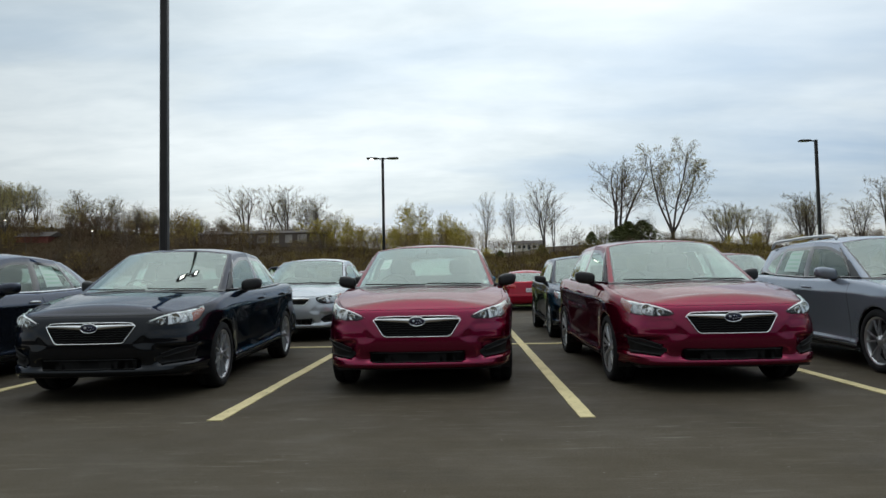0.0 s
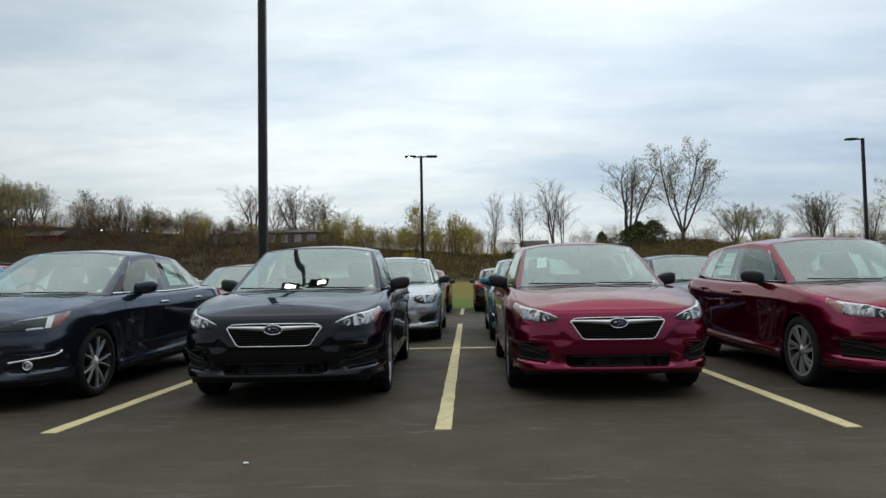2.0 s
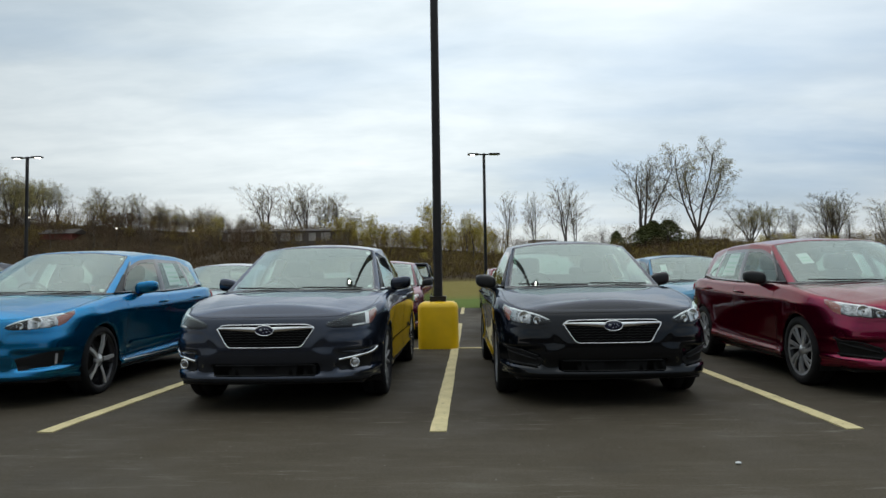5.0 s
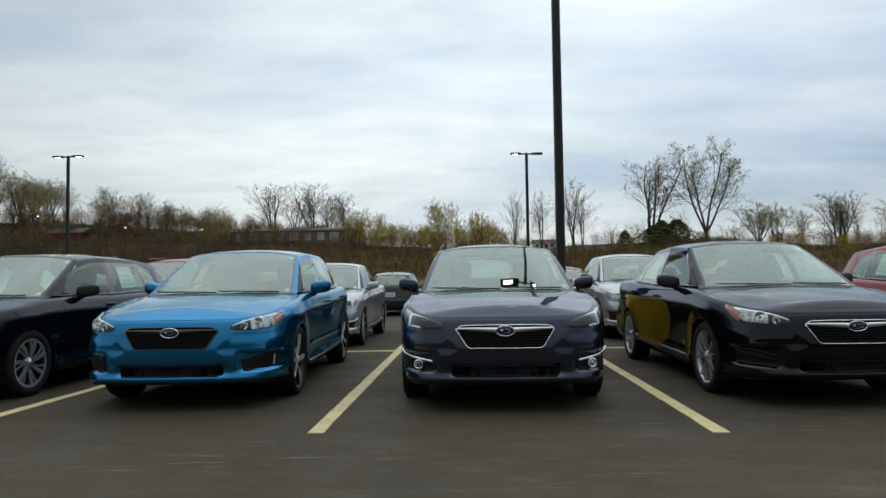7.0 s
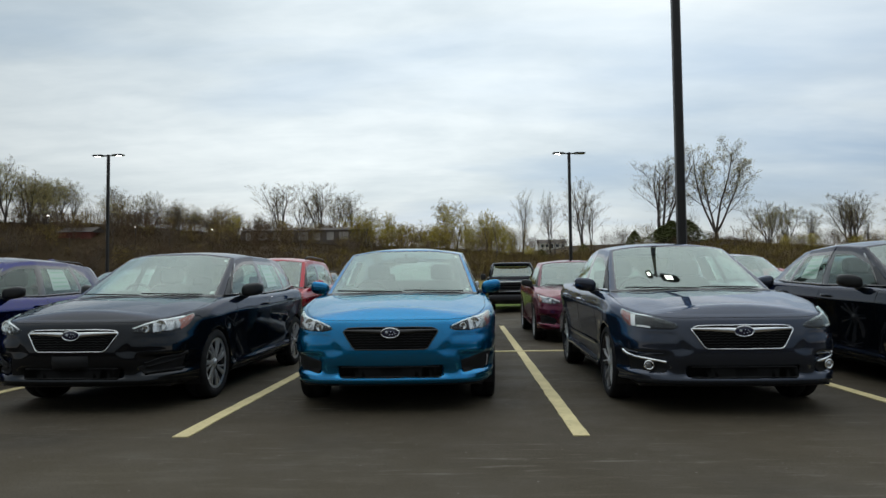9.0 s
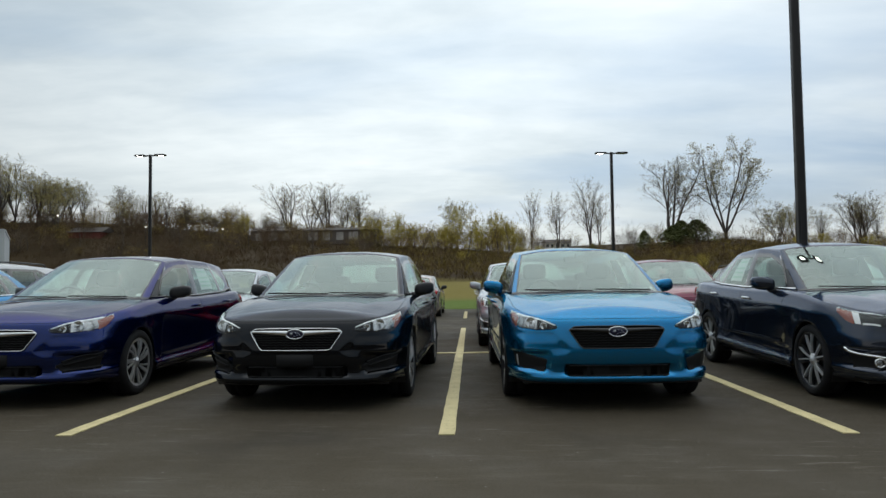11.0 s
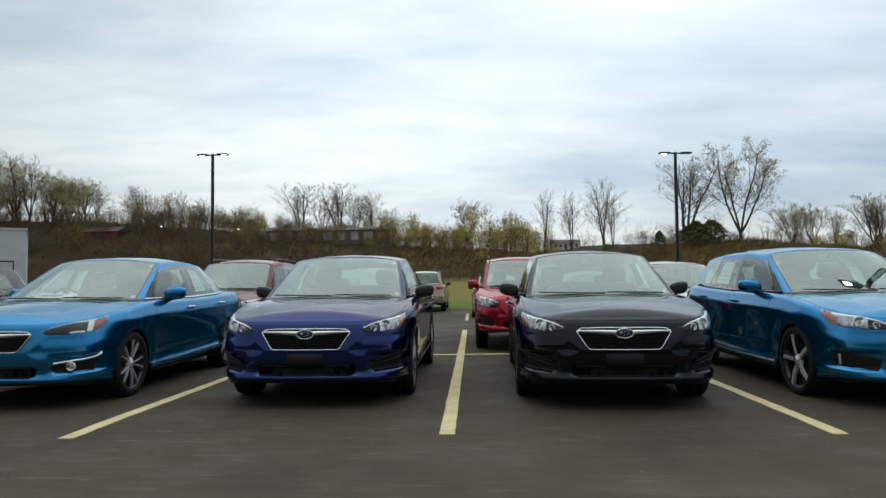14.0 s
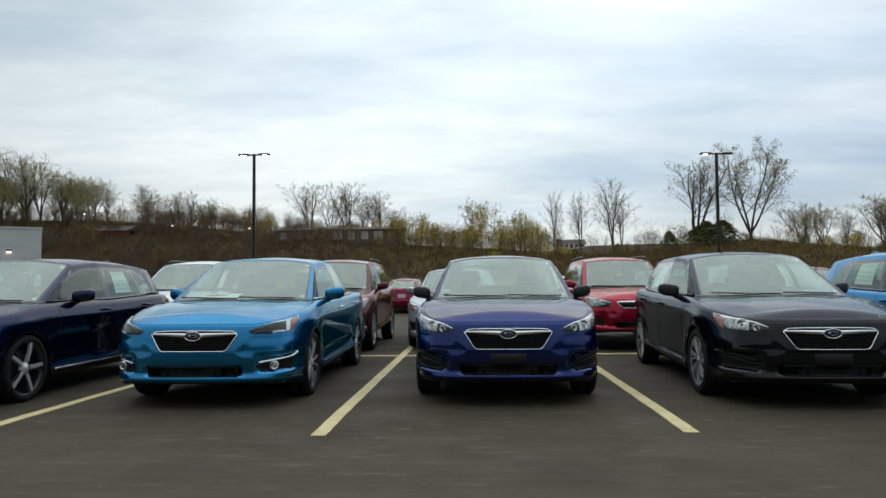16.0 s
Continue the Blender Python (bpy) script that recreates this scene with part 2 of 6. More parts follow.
def grid_faces(n, m, wrap=False):
    out = []
    for i in range(n if wrap else n - 1):
        for j in range(m - 1):
            a, b = i * m + j, ((i + 1) % n) * m + j
            out.append((a, b, b + 1, a + 1))
    return out


def merge(*geos):
    verts, faces = [], []
    for v, f in geos:
        o = len(verts)
        verts.extend(v)
        faces.extend(tuple(i + o for i in q) for q in f)
    return verts, faces


def tube(pts, radius, sides=8, closed=False, flat=1.0):
    pts = [Vector(p) for p in pts]
    verts, n = [], len(pts)
    for i, p in enumerate(pts):
        a = pts[i - 1] if (i or closed) else p
        b = pts[(i + 1) % n] if (i < n - 1 or closed) else p
        t = (b - a).normalized()
        u = t.cross(Vector((0, 0, 1)))
        u = u.normalized() if u.length > 1e-4 else Vector((1, 0, 0))
        w = t.cross(u)
        r = radius[i] if isinstance(radius, (list, tuple)) else radius
        for k in range(sides):
            c = 2 * math.pi * k / sides
            verts.append(p + u * (r * flat * math.cos(c)) + w * (r * math.sin(c)))
    faces = []
    for i in range(n if closed else n - 1):
        for k in range(sides):
            a, b = i * sides, ((i + 1) % n) * sides
            faces.append((a + k, a + (k + 1) % sides, b + (k + 1) % sides, b + k))
    if not closed:
        faces += [tuple(range(sides))[::-1], tuple((n - 1) * sides + k for k in range(sides))]
    return verts, faces


def lump(c, size, e=0.5, nu=16, nv=10):
    """A rounded block: a superellipsoid of the given full size."""
    def p(w, k):
        return math.copysign(abs(w) ** k, w)
    verts = []
    for i in range(nu):
        a = 2 * math.pi * i / nu
        for j in range(nv + 1):
            b = -math.pi / 2 + math.pi * j / nv
            verts.append(Vector((c[0] + size[0] / 2 * p(math.cos(b), e) * p(math.cos(a), e),
                                 c[1] + size[1] / 2 * p(math.cos(b), e) * p(math.sin(a), e),
                                 c[2] + size[2] / 2 * p(math.sin(b), e))))
    return verts, [(i * (nv + 1) + j, ((i + 1) % nu) * (nv + 1) + j, ((i + 1) % nu) * (nv + 1) + j + 1, i * (nv + 1) + j + 1)
                   for i in range(nu) for j in range(nv)]


def block(x0, x1, y0, y1, z0, z1):
    v = [Vector((x, y, z)) for x in (x0, x1) for y in (y0, y1) for z in (z0, z1)]
    return v, [(0, 1, 3, 2), (4, 6, 7, 5), (0, 4, 5, 1), (2, 3, 7, 6), (0, 2, 6, 4), (1, 5, 7, 3)]


def lathe_x(profile, n=40):
    """Turns (radius, x) pairs round the x axis."""
    verts = [Vector((x, r * math.cos(2 * math.pi * i / n), r * math.sin(2 * math.pi * i / n))) for i in range(n) for r, x in profile]
    return verts, grid_faces(n, len(profile), True)


def curve(xs, ys):
    xs, ys = np.array(xs, float), np.array(ys, float)
    d = np.gradient(ys, xs)

    def f(x):
        x = np.clip(x, xs[0], xs[-1])
        i = np.clip(np.searchsorted(xs, x) - 1, 0, len(xs) - 2)
        h = xs[i + 1] - xs[i]
        t = (x - xs[i]) / h
        return ((2 * t**3 - 3 * t**2 + 1) * ys[i] + (t**3 - 2 * t**2 + t) * h * d[i] + (3 * t**2 - 2 * t**3) * ys[i + 1] + (t**3 - t**2) * h * d[i + 1])
    return f


def smooth01(a, b, x):
    t = min(1.0, max(0.0, (x - a) / (b - a)))
    return t * t * (3 - 2 * t)


def spline(pts, n):
    """Catmull-Rom through points, n samples a span."""
    p = [np.array(q, float) for q in pts]
    p = [2 * p[0] - p[1]] + p + [2 * p[-1] - p[-2]]
    out = []
    for i in range(1, len(p) - 2):
        for k in range(n):
            t = k / n
            out.append(0.5 * (2 * p[i] + (p[i + 1] - p[i - 1]) * t + (2 * p[i - 1] - 5 * p[i] + 4 * p[i + 1] - p[i + 2]) * t**2
                              + (3 * p[i] - p[i - 1] - 3 * p[i + 1] + p[i + 2]) * t**3))
    out.append(p[-2])
    return np.array(out)


# ---- cars: one generator, several body shapes ----
SHAPES = {
    "hatch": dict(L=4.46, zr=0.0, deck=1.0, base=[(0, 1.066, .943), (.42, 1.111, .943), (.706, 1.285, .937), (.745, 1.385, .935), (.795, 2.42, .945), (.795, 2.52, .947),
                  (.770, 3.32, .98), (.766, 3.38, .985), (.712, 3.82, 1.03), (.645, 4.12, 1.0), (.56, 4.22, 1.0), (0, 4.32, 1.0)],
                  top=[(0, 1.96, 1.398), (0.32, 1.97, 1.393), (0.574, 2.055, 1.360), (0.592, 2.11, 1.352), (0.615, 2.52, 1.385), (0.615, 2.62, 1.386), (0.594, 3.25, 1.384), (0.592, 3.3, 1.383), (0.569, 3.64, 1.364), (0.538, 3.92, 1.342), (0.465, 3.99, 1.34), (0, 4.03, 1.345)],
                  roof=((1.95, 2.2, 2.6, 3.0, 3.5, 4.03), (1.396, 1.424, 1.448, 1.453, 1.434, 1.347))),
    "sedan": dict(L=4.62, zr=0.0, deck=1.03, base=[(0, 1.066, .943), (.42, 1.111, .943), (.706, 1.285, .937), (.745, 1.385, .935), (.795, 2.42, .945), (.797, 2.52, .947),
                  (.770, 3.28, .975), (.766, 3.34, .98), (.712, 3.70, 1.0), (.63, 3.97, 1.01), (.56, 4.05, 1.015), (0, 4.14, 1.025)],
                  top=[(0, 1.96, 1.398), (0.32, 1.97, 1.394), (0.572, 2.055, 1.364), (0.589, 2.11, 1.358), (0.607, 2.5, 1.386), (0.607, 2.6, 1.387), (0.58, 3.1, 1.368), (0.576, 3.15, 1.365), (0.548, 3.36, 1.345), (0.512, 3.44, 1.337), (0.455, 3.48, 1.337), (0, 3.53, 1.352)],
                  roof=((1.95, 2.2, 2.6, 3.0, 3.3, 3.53), (1.398, 1.427, 1.450, 1.446, 1.410, 1.355))),
    "suv": dict(L=4.46, zr=0.10, deck=1.06, base=[(0, 1.066, .943), (.42, 1.111, .943), (.690, 1.250, .938), (.745, 1.37, .935), (.795, 2.38, .945), (.797, 2.50, .947),
                (.785, 3.30, .97), (.782, 3.38, .975), (.765, 4.0, 1.0), (.71, 4.22, 1.0), (.62, 4.28, 1.0), (0, 4.36, 1.0)],
                top=[(0, 1.82, 1.455), (.36, 1.84, 1.450), (.58, 1.92, 1.425), (.615, 2.0, 1.425), (.635, 2.46, 1.465), (.635, 2.58, 1.465),
                     (.625, 3.25, 1.465), (.622, 3.32, 1.465), (.61, 3.85, 1.450), (.58, 4.08, 1.435), (.52, 4.13, 1.435), (0, 4.18, 1.440)],
                roof=((1.82, 2.1, 2.6, 3.0, 3.6, 4.18), (1.458, 1.503, 1.533, 1.538, 1.518, 1.448))),
}
GLASS_SPANS = {0: "windshield", 1: "windshield", 3: "front_door_window", 5: "rear_door_window", 7: "quarter_window", 10: "rear_window"}
WHEEL_Y, WHEEL_R, WHEEL_X, ARCH_R = (0.93, 3.57), 0.318, 0.766, 0.350
MESHES = {}


class Surface:
    """The painted skin of one body shape, on which lamps, gaps and trim are laid."""

    def __init__(self, kind):
        sh = SHAPES[kind]
        self.sh, L = sh, sh["L"]
        self.L, lift = L, sh["zr"]
        k = L - 4.46
        plan = spline([(0, 0), (.30, .012), (.56, .058), (.715, .140), (.805, .265), (.858, .46), (.883, .72), (.8885, 1.0), (.884, 1.7), (.886, 2.6),
                       (.8885, 3.3), (.886, 3.7), (.862, 4.05 + k), (.80, 4.28 + k), (.66, 4.40 + k), (.35, 4.45 + k), (0, L)], 40)
        plan[0] = (0, 0)
        seg = np.r_[0, np.cumsum(np.hypot(*np.diff(plan, axis=0).T))]
        step, s, ss = [], 0.0, seg[-1]
        while s < ss:
            step.append(s)
            y = np.interp(s, seg, plan[:, 1])
            s += 0.020 if y < 0.60 else 0.055 if y < 4.1 else 0.045
        step.append(ss)
        cols = np.c_[np.interp(step, seg, plan[:, 0]), np.interp(step, seg, plan[:, 1])]
        cols[0], cols[-1] = (0, 0), (0, L)
        tan = np.gradient(cols, axis=0)
        tan[0], tan[-1] = (1, 0), (-1, 0)
        nor = np.c_[tan[:, 1], -tan[:, 0]] / np.hypot(*tan.T)[:, None]
        f_front = curve((.185, .215, .236, .254, .272, .288, .302, .34, .38, .44, .50, .56, .62, .68, .72, .80),
                        (.10, .055, .016, .003, .002, .009, .016, .018, .013, .008, .010, .018, .030, .047, .064, .114))
        f_side = curve((.17, .20, .235, .262, .282, .31, .36, .44, .54, .64, .72, .775, .800, .818, .845, .89, .94, 1.05),
                       (.11, .070, .034, .018, .016, .028, .034, .033, .027, .017, .008, .002, .000, .004, .014, .030, .050, .095))
        z_crease = curve((0, .8, 1.4, 2.2, 3.0, 3.7, L), (.725, .755, .785, .805, .835, .865, .89))
        cheek_z = curve((.44, .49, .53, .56, .59, .63, .67), (0, -.002, -.005, -.007, -.006, -.002, 0))
        f_rear = curve((.17, .22, .28, .34, .45, .55, .60, .70, .85, 1.05), (.16, .10, .03, .006, 0, .004, .022, .045, .075, .13))
        z_edge = curve((0, .1, .24, .42, .70, .95, 1.2, 1.5, 2.0, 2.6, 3.2, 3.7, L), (.768, .770, .780, .800, .842, .885, .918, .934, .942, .95, .972, .995, sh["deck"] - .012))
        z_mid = curve((.05, .30, .5, .8, 1.1, 1.3, 3.2, 4.0, L - .25, L), (.775, .846, .884, .926, .950, .96, .98, sh["deck"] + .005, sh["deck"] + .012, sh["deck"]))
        z_low = curve((0, .4, .9, 1.6, 3.0, 3.9, L), (.230, .222, .195, .185, .185, .21, .26))
        nv, nr = 46, 10
        self.rows = nv + nr
        half = []
        for (x, y), n in zip(cols, nor):
            wf, wr = 1 - smooth01(.22, .80, y), smooth01(L - .75, L - .2, y)
            zb, ze = float(z_low(y)), float(z_edge(y))
            col = []
            for j in range(nv):
                z = zb + (ze - zb) * j / (nv - 1)
                ins = wf * f_front(z) + wr * f_rear(z) + (1 - wf - wr) * f_side(z - float(z_crease(y)) + .80)
                r, dz = 0.040, ze - z
                if dz < r:
                    ins += 0.6 * (r - math.sqrt(max(0, r * r - (r - dz) ** 2)))
                px, py = x - n[0] * ins, y - n[1] * ins
                if py < .75:
                    ax = abs(px)
                    # corner pocket, lower intake and the hollow that frames the bumper cheeks
                    pk = smooth01(.52, .62, ax) * (1 - smooth01(.80, .86, ax)) * smooth01(.305, .335, z) * (1 - smooth01(.45, .49, z))
                    inn = (1 - smooth01(.38, .47, ax)) * smooth01(.288, .306, z) * (1 - smooth01(.35, .38, z))
                    cheek = smooth01(.40, .50, ax) * (1 - smooth01(.82, .88, ax))
                    d = .034 * pk + .034 * inn + float(cheek_z(z)) * cheek + .024 * smooth01(.56, .82, ax) * (1 - smooth01(.27, .31, z))
                    # the nose round the grille stands proud of the cheeks, which set back beside it
                    xg = .365 + .75 * abs(z - .50)
                    d += .010 * smooth01(xg, xg + .08, ax) * (1 - smooth01(.70, .84, ax)) * smooth01(.42, .52, z) * (1 - smooth01(.60, .66, z))
                    px, py = px - n[0] * d, py - n[1] * d
                col.append((px, py, z))
            ex, ey, ez = col[-1]
            cy = min(max(ey, .30), L - .28)
            for j in range(1, nr + 1):
                r = j / nr
                px, py = ex * (1 - r), ey + (cy - ey) * r
                f = 1 - (1 - r) ** 2
                z = ez + (float(z_mid(cy)) - ez) * f
                if py < 1.15:   # raised flanks of the bonnet
                    z += .011 * max(0.0, 1 - abs(abs(px) - .44 - .20 * py) / .10) ** 1.3 * smooth01(.15, .6, py)
                col.append((px, py, z))
            half.append(col)
        half = np.array(half)
        mirror = half[::-1].copy()
        mirror[:, :, 0] *= -1
        full = np.concatenate([mirror[:-1], half])
        self.n = len(full)
        v = full.reshape(-1, 3)
        m = self.rows
        faces = [(a + 1, b + 1, b, a) for a, b in ((i * m + j, (i + 1) * m + j) for i in range(self.n - 1) for j in range(m - 1))]
        # round wheel arches
        inside = np.zeros(len(v), bool)
        wz = WHEEL_R
        for wy in WHEEL_Y:
            rr = np.hypot(v[:, 1] - wy, v[:, 2] - wz)
            inside |= (rr < ARCH_R) & (np.abs(v[:, 0]) > .55) & (v[:, 2] < .80)
        keep, touch = [], set()
        for f in faces:
            ins = [inside[i] for i in f]
            if all(ins):
                continue
            keep.append(f)
            touch.update(i for i, t in zip(f, ins) if t)
        for i in touch:
            wy = min(WHEEL_Y, key=lambda w: abs(w - v[i, 1]))
            dy, dz = v[i, 1] - wy, v[i, 2] - wz
            q = ARCH_R / math.hypot(dy, dz)
            v[i, 1], v[i, 2] = wy + dy * q, wz + dz * q
        # the fenders swell a little round the arches
        for wy in WHEEL_Y:
            rr = np.hypot(v[:, 1] - wy, v[:, 2] - wz)
            swell = .012 * np.clip(1 - (rr - ARCH_R) / .13, 0, 1) * (v[:, 2] < .78) * (v[:, 2] > .2) * (np.abs(v[:, 0]) > .6)
            v[:, 0] += np.sign(v[:, 0]) * swell
        # open the cabin
        by = [p[1] for p in sh["base"]]
        y0, y1 = by[0] + .06, by[-1] - .1
        body = []
        for f in keep:
            c = v[list(f)].mean(axis=0)
            col_j = f[0] % m
            if col_j >= nv - 1 and y0 < c[1] < y1:
                edge = np.interp(c[1], [p[1] for p in sh["base"][1:]], [p[0] for p in sh["base"][1:]])
                if abs(c[0]) < edge - .05:
                    continue
            body.append(f)
        self.v = v
        self.v[:, 2] += lift
        self.faces = body
        self.nv = nv
        self.tree = BVHTree.FromPolygons([Vector(p) for p in v], body)

    def at(self, p, off=0.0):
        co, n, _, _ = self.tree.find_nearest(Vector(p))
        if n.dot(co - Vector((0, self.L / 2, .45))) < 0:
            n = -n
        return co + n * off, n

    def patch(self, top, low, nu, nv, off=.004, bulge=0.0, skirt=.02):
        """A plate laid on the skin between an upper and a lower line."""
        def along(pts, n):
            p = np.array(pts, float)
            s = np.r_[0, np.cumsum(np.linalg.norm(np.diff(p, axis=0), axis=1))]
            return np.array([[np.interp(q, s, p[:, k]) for k in range(3)] for q in np.linspace(0, s[-1], n)])
        a, b = along(top, nu), along(low, nu)
        verts = []
        for i in range(nu):
            for j in range(nv):
                u, w = i / (nu - 1), j / (nv - 1)
                co, n = self.at(a[i] * (1 - w) + b[i] * w, 0)
                edge = i in (0, nu - 1) or j in (0, nv - 1)
                verts.append(co + n * ((-skirt if edge else 0) + off + (0 if edge else bulge * (math.sin(math.pi * u) * math.sin(math.pi * w)) ** .5)))
        return verts, grid_faces(nu, nv)

    def ribbon(self, pts, width, off=.0015, step=.03):
        line = self.line(pts, step)
        verts = []
        for i, (co, n) in enumerate(line):
            t = (line[min(i + 1, len(line) - 1)][0] - line[max(i - 1, 0)][0]).normalized()
            side = t.cross(n).normalized() * width / 2
            verts += [co - side + n * (off - .002), co + n * off, co + side + n * (off - .002)]
        return verts, grid_faces(len(line), 3)

    def line(self, pts, step=.03):
        p = np.array(pts, float)
        s = np.r_[0, np.cumsum(np.linalg.norm(np.diff(p, axis=0), axis=1))]
        n = max(2, int(s[-1] / step) + 1)
        return [self.at([np.interp(q, s, p[:, k]) for k in range(3)]) for q in np.linspace(0, s[-1], n)]

    def trim(self, pts, radius, off=.004, closed=False, step=.02, flat=1.0):
        return tube([co + n * off for co, n in self.line(pts, step)], radius, 6, closed, flat)


def flip(geo):
    v, f = geo
    return [Vector((-p[0], p[1], p[2])) for p in v], [q[::-1] for q in f]


def both(geo):
    return merge(geo, flip(geo))


def pair(o, name, geo):
    """The right-hand piece and its mirror image, as two meshes."""
    o[name + "_right"], o[name + "_left"] = mesh_of(name.rstrip("_0123456789"), *geo), mesh_of(name.rstrip("_0123456789"), *flip(geo))


def sub_mesh(v, faces):
    used = sorted({i for f in faces for i in f})
    at = {o: i for i, o in enumerate(used)}
    return [v[i] for i in used], [tuple(at[i] for i in f) for f in faces]


def bulge(i):
    """How far the glass bows outward: nearly flat on the screen, rounder on the sides."""
    return float(np.interp(i, (0, 1.8, 3.2, 9, 10, 11), (.022, .022, .06, .06, .045, .035)))


def window_rows(sp, u):
    """Heights of the rows in one column: the upper front corner and the rear tip of the side glass are rounded."""
    rows = [0, .03, .06] + list(np.linspace(.12, .86, 9)) + [.92, .955, .98, 1.0]
    lo, hi = .06, .86
    if sp in (3, 4, 5, 6, 7):
        hi = .785
    if sp == 3:
        hi -= .47 * (1 - min(1.0, u / .52)) ** 1.7
    elif sp == 7:
        hi -= .34 * smooth01(.05, .75, u) ** 1.3
        lo += .10 * smooth01(.35, .75, u) ** 1.5
    return list(np.interp(rows, (0, .06, .86, 1), (0, lo, hi, 1)))


def cabin(sh, lift):
    """Roof, pillars and glass: columns from base line to roof line, right round the cabin."""
    base, top = [np.array(p, float) for p in sh["base"]], [np.array(p, float) for p in sh["top"]]
    cb = spline(base, 24)
    ct = spline(top, 24)
    # the front of the screen bows smoothly
    cols, spans = [], []
    for sp in range(11):
        wide = np.linalg.norm(base[sp + 1] - base[sp])
        e = min(.3, .028 / wide)
        inner = max(2, int(wide / .07))
        if sp in (0, 1):
            us = list(np.linspace(0, 1, 7)[:-1]) if sp == 0 else list(np.linspace(0, 1 - e, 6))
        elif sp in GLASS_SPANS and sp != 10:
            us = [0] + list(np.linspace(e, 1 - e, inner))
        elif sp == 10:
            us = [0] + list(np.linspace(e, 1, 8)[:-1])
        else:
            us = list(np.linspace(0, 1, 3)[:-1])
        for u in us:
            i = (sp + u) * 24
            f = lambda c: np.array([np.interp(i, range(len(c)), c[:, q]) for q in range(3)])
            cols.append((f(cb), f(ct), bulge(sp + u), window_rows(sp, u)))
            spans.append((sp, u < e * .5 and sp not in (0,), u >= 1 - e - 1e-6, u))
    cols.append((cb[-1], ct[-1], bulge(11), window_rows(10, 1)))
    rows = window_rows(0, 0)
    grid = []
    for b, t, bow, heights in cols:
        d = t - b
        out = np.array([b[0] * 1.2, b[1] - 2.7, 0.0])
        out = out / (np.linalg.norm(out) + 1e-6)
        nrm = np.array([out[0], out[1], .6])
        nrm -= d * nrm.dot(d) / d.dot(d)
        nrm /= np.linalg.norm(nrm) + 1e-9
        col = [b + d * w + nrm * (bow * w * (1 - w)) for w in heights]
        grid.append(col)
    zr = curve(*sh["roof"])
    y0, y1 = top[0][1] + .16, top[-1][1] - .16
    nr = 10
    for col in grid:
        e = col[-1]
        cy = min(max(e[1], y0), y1)
        for j in range(1, nr + 1):
            r = j / nr
            f = 1 - (1 - r) ** 2.2
            col.append(np.array([e[0] * (1 - r), e[1] + (cy - e[1]) * r, e[2] + (float(zr(cy)) - e[2]) * f]))
    half = np.array(grid)
    mirror = half[::-1].copy()
    mirror[:, :, 0] *= -1
    full = np.concatenate([mirror[:-1], half])
    nh, m = len(half), len(grid[0])
    v = full.reshape(-1, 3)
    v[:, 2] += lift
    zones = {}
    nrow = len(rows)
    for i in range(len(full) - 1):
        right = i >= nh - 1
        hc = i - (nh - 1) if right else nh - 2 - i
        sp, first, last, u_mid = spans[hc]
        side = "_right" if right else "_left"
        for j in range(m - 1):
            f = (i * m + j + 1, (i + 1) * m + j + 1, (i + 1) * m + j, i * m + j)
            if j >= nrow - 1:
                key = "roof"
            elif sp in GLASS_SPANS:
                nm = GLASS_SPANS[sp]
                hi = 13 if sp in (0, 1, 10) else 11
                lo = 1 if sp in (0, 1) else 2
                edge_c = (first or last) if sp not in (0, 1) else (sp == 1 and last)
                if sp == 10:
                    edge_c = first
                if sp == 7:
                    edge_c = first or .66 < u_mid
                if lo <= j < hi and not edge_c:
                    key = nm + (side if sp in (3, 5, 7) else "")
                elif j > hi or (sp == 7 and u_mid > .74):
                    key = "roof"
                else:
                    key = "window_trim"
            elif sp in (4, 6):
                key = ("pillar_%d" % sp + side) if j < 12 else "roof"
            else:
                key = "roof" if j >= 1 else "window_trim"
            zones.setdefault(key, []).append(f)
    return {k: sub_mesh([Vector(p) for p in v], f) for k, f in zones.items()}


def glass_spot(kind, span, u, w, inward):
    """A point on the glass: along span by u, up by w, inward metres inside it."""
    sh = SHAPES[kind]
    cb, ct = spline(sh["base"], 24), spline(sh["top"], 24)
    i = (span + u) * 24
    b, t = (np.array([np.interp(i, range(len(c)), c[:, q]) for q in range(3)]) for c in (cb, ct))
    d = t - b
    out = np.array([b[0] * 1.2, b[1] - 2.7, 0.0])
    out /= np.linalg.norm(out) + 1e-6
    nrm = np.array([out[0], out[1], .6])
    nrm -= d * nrm.dot(d) / d.dot(d)
    nrm /= np.linalg.norm(nrm)
    return Vector(b + d * w + nrm * (bulge(span + u) * w * (1 - w) - inward)) + Vector((0, 0, sh["zr"]))


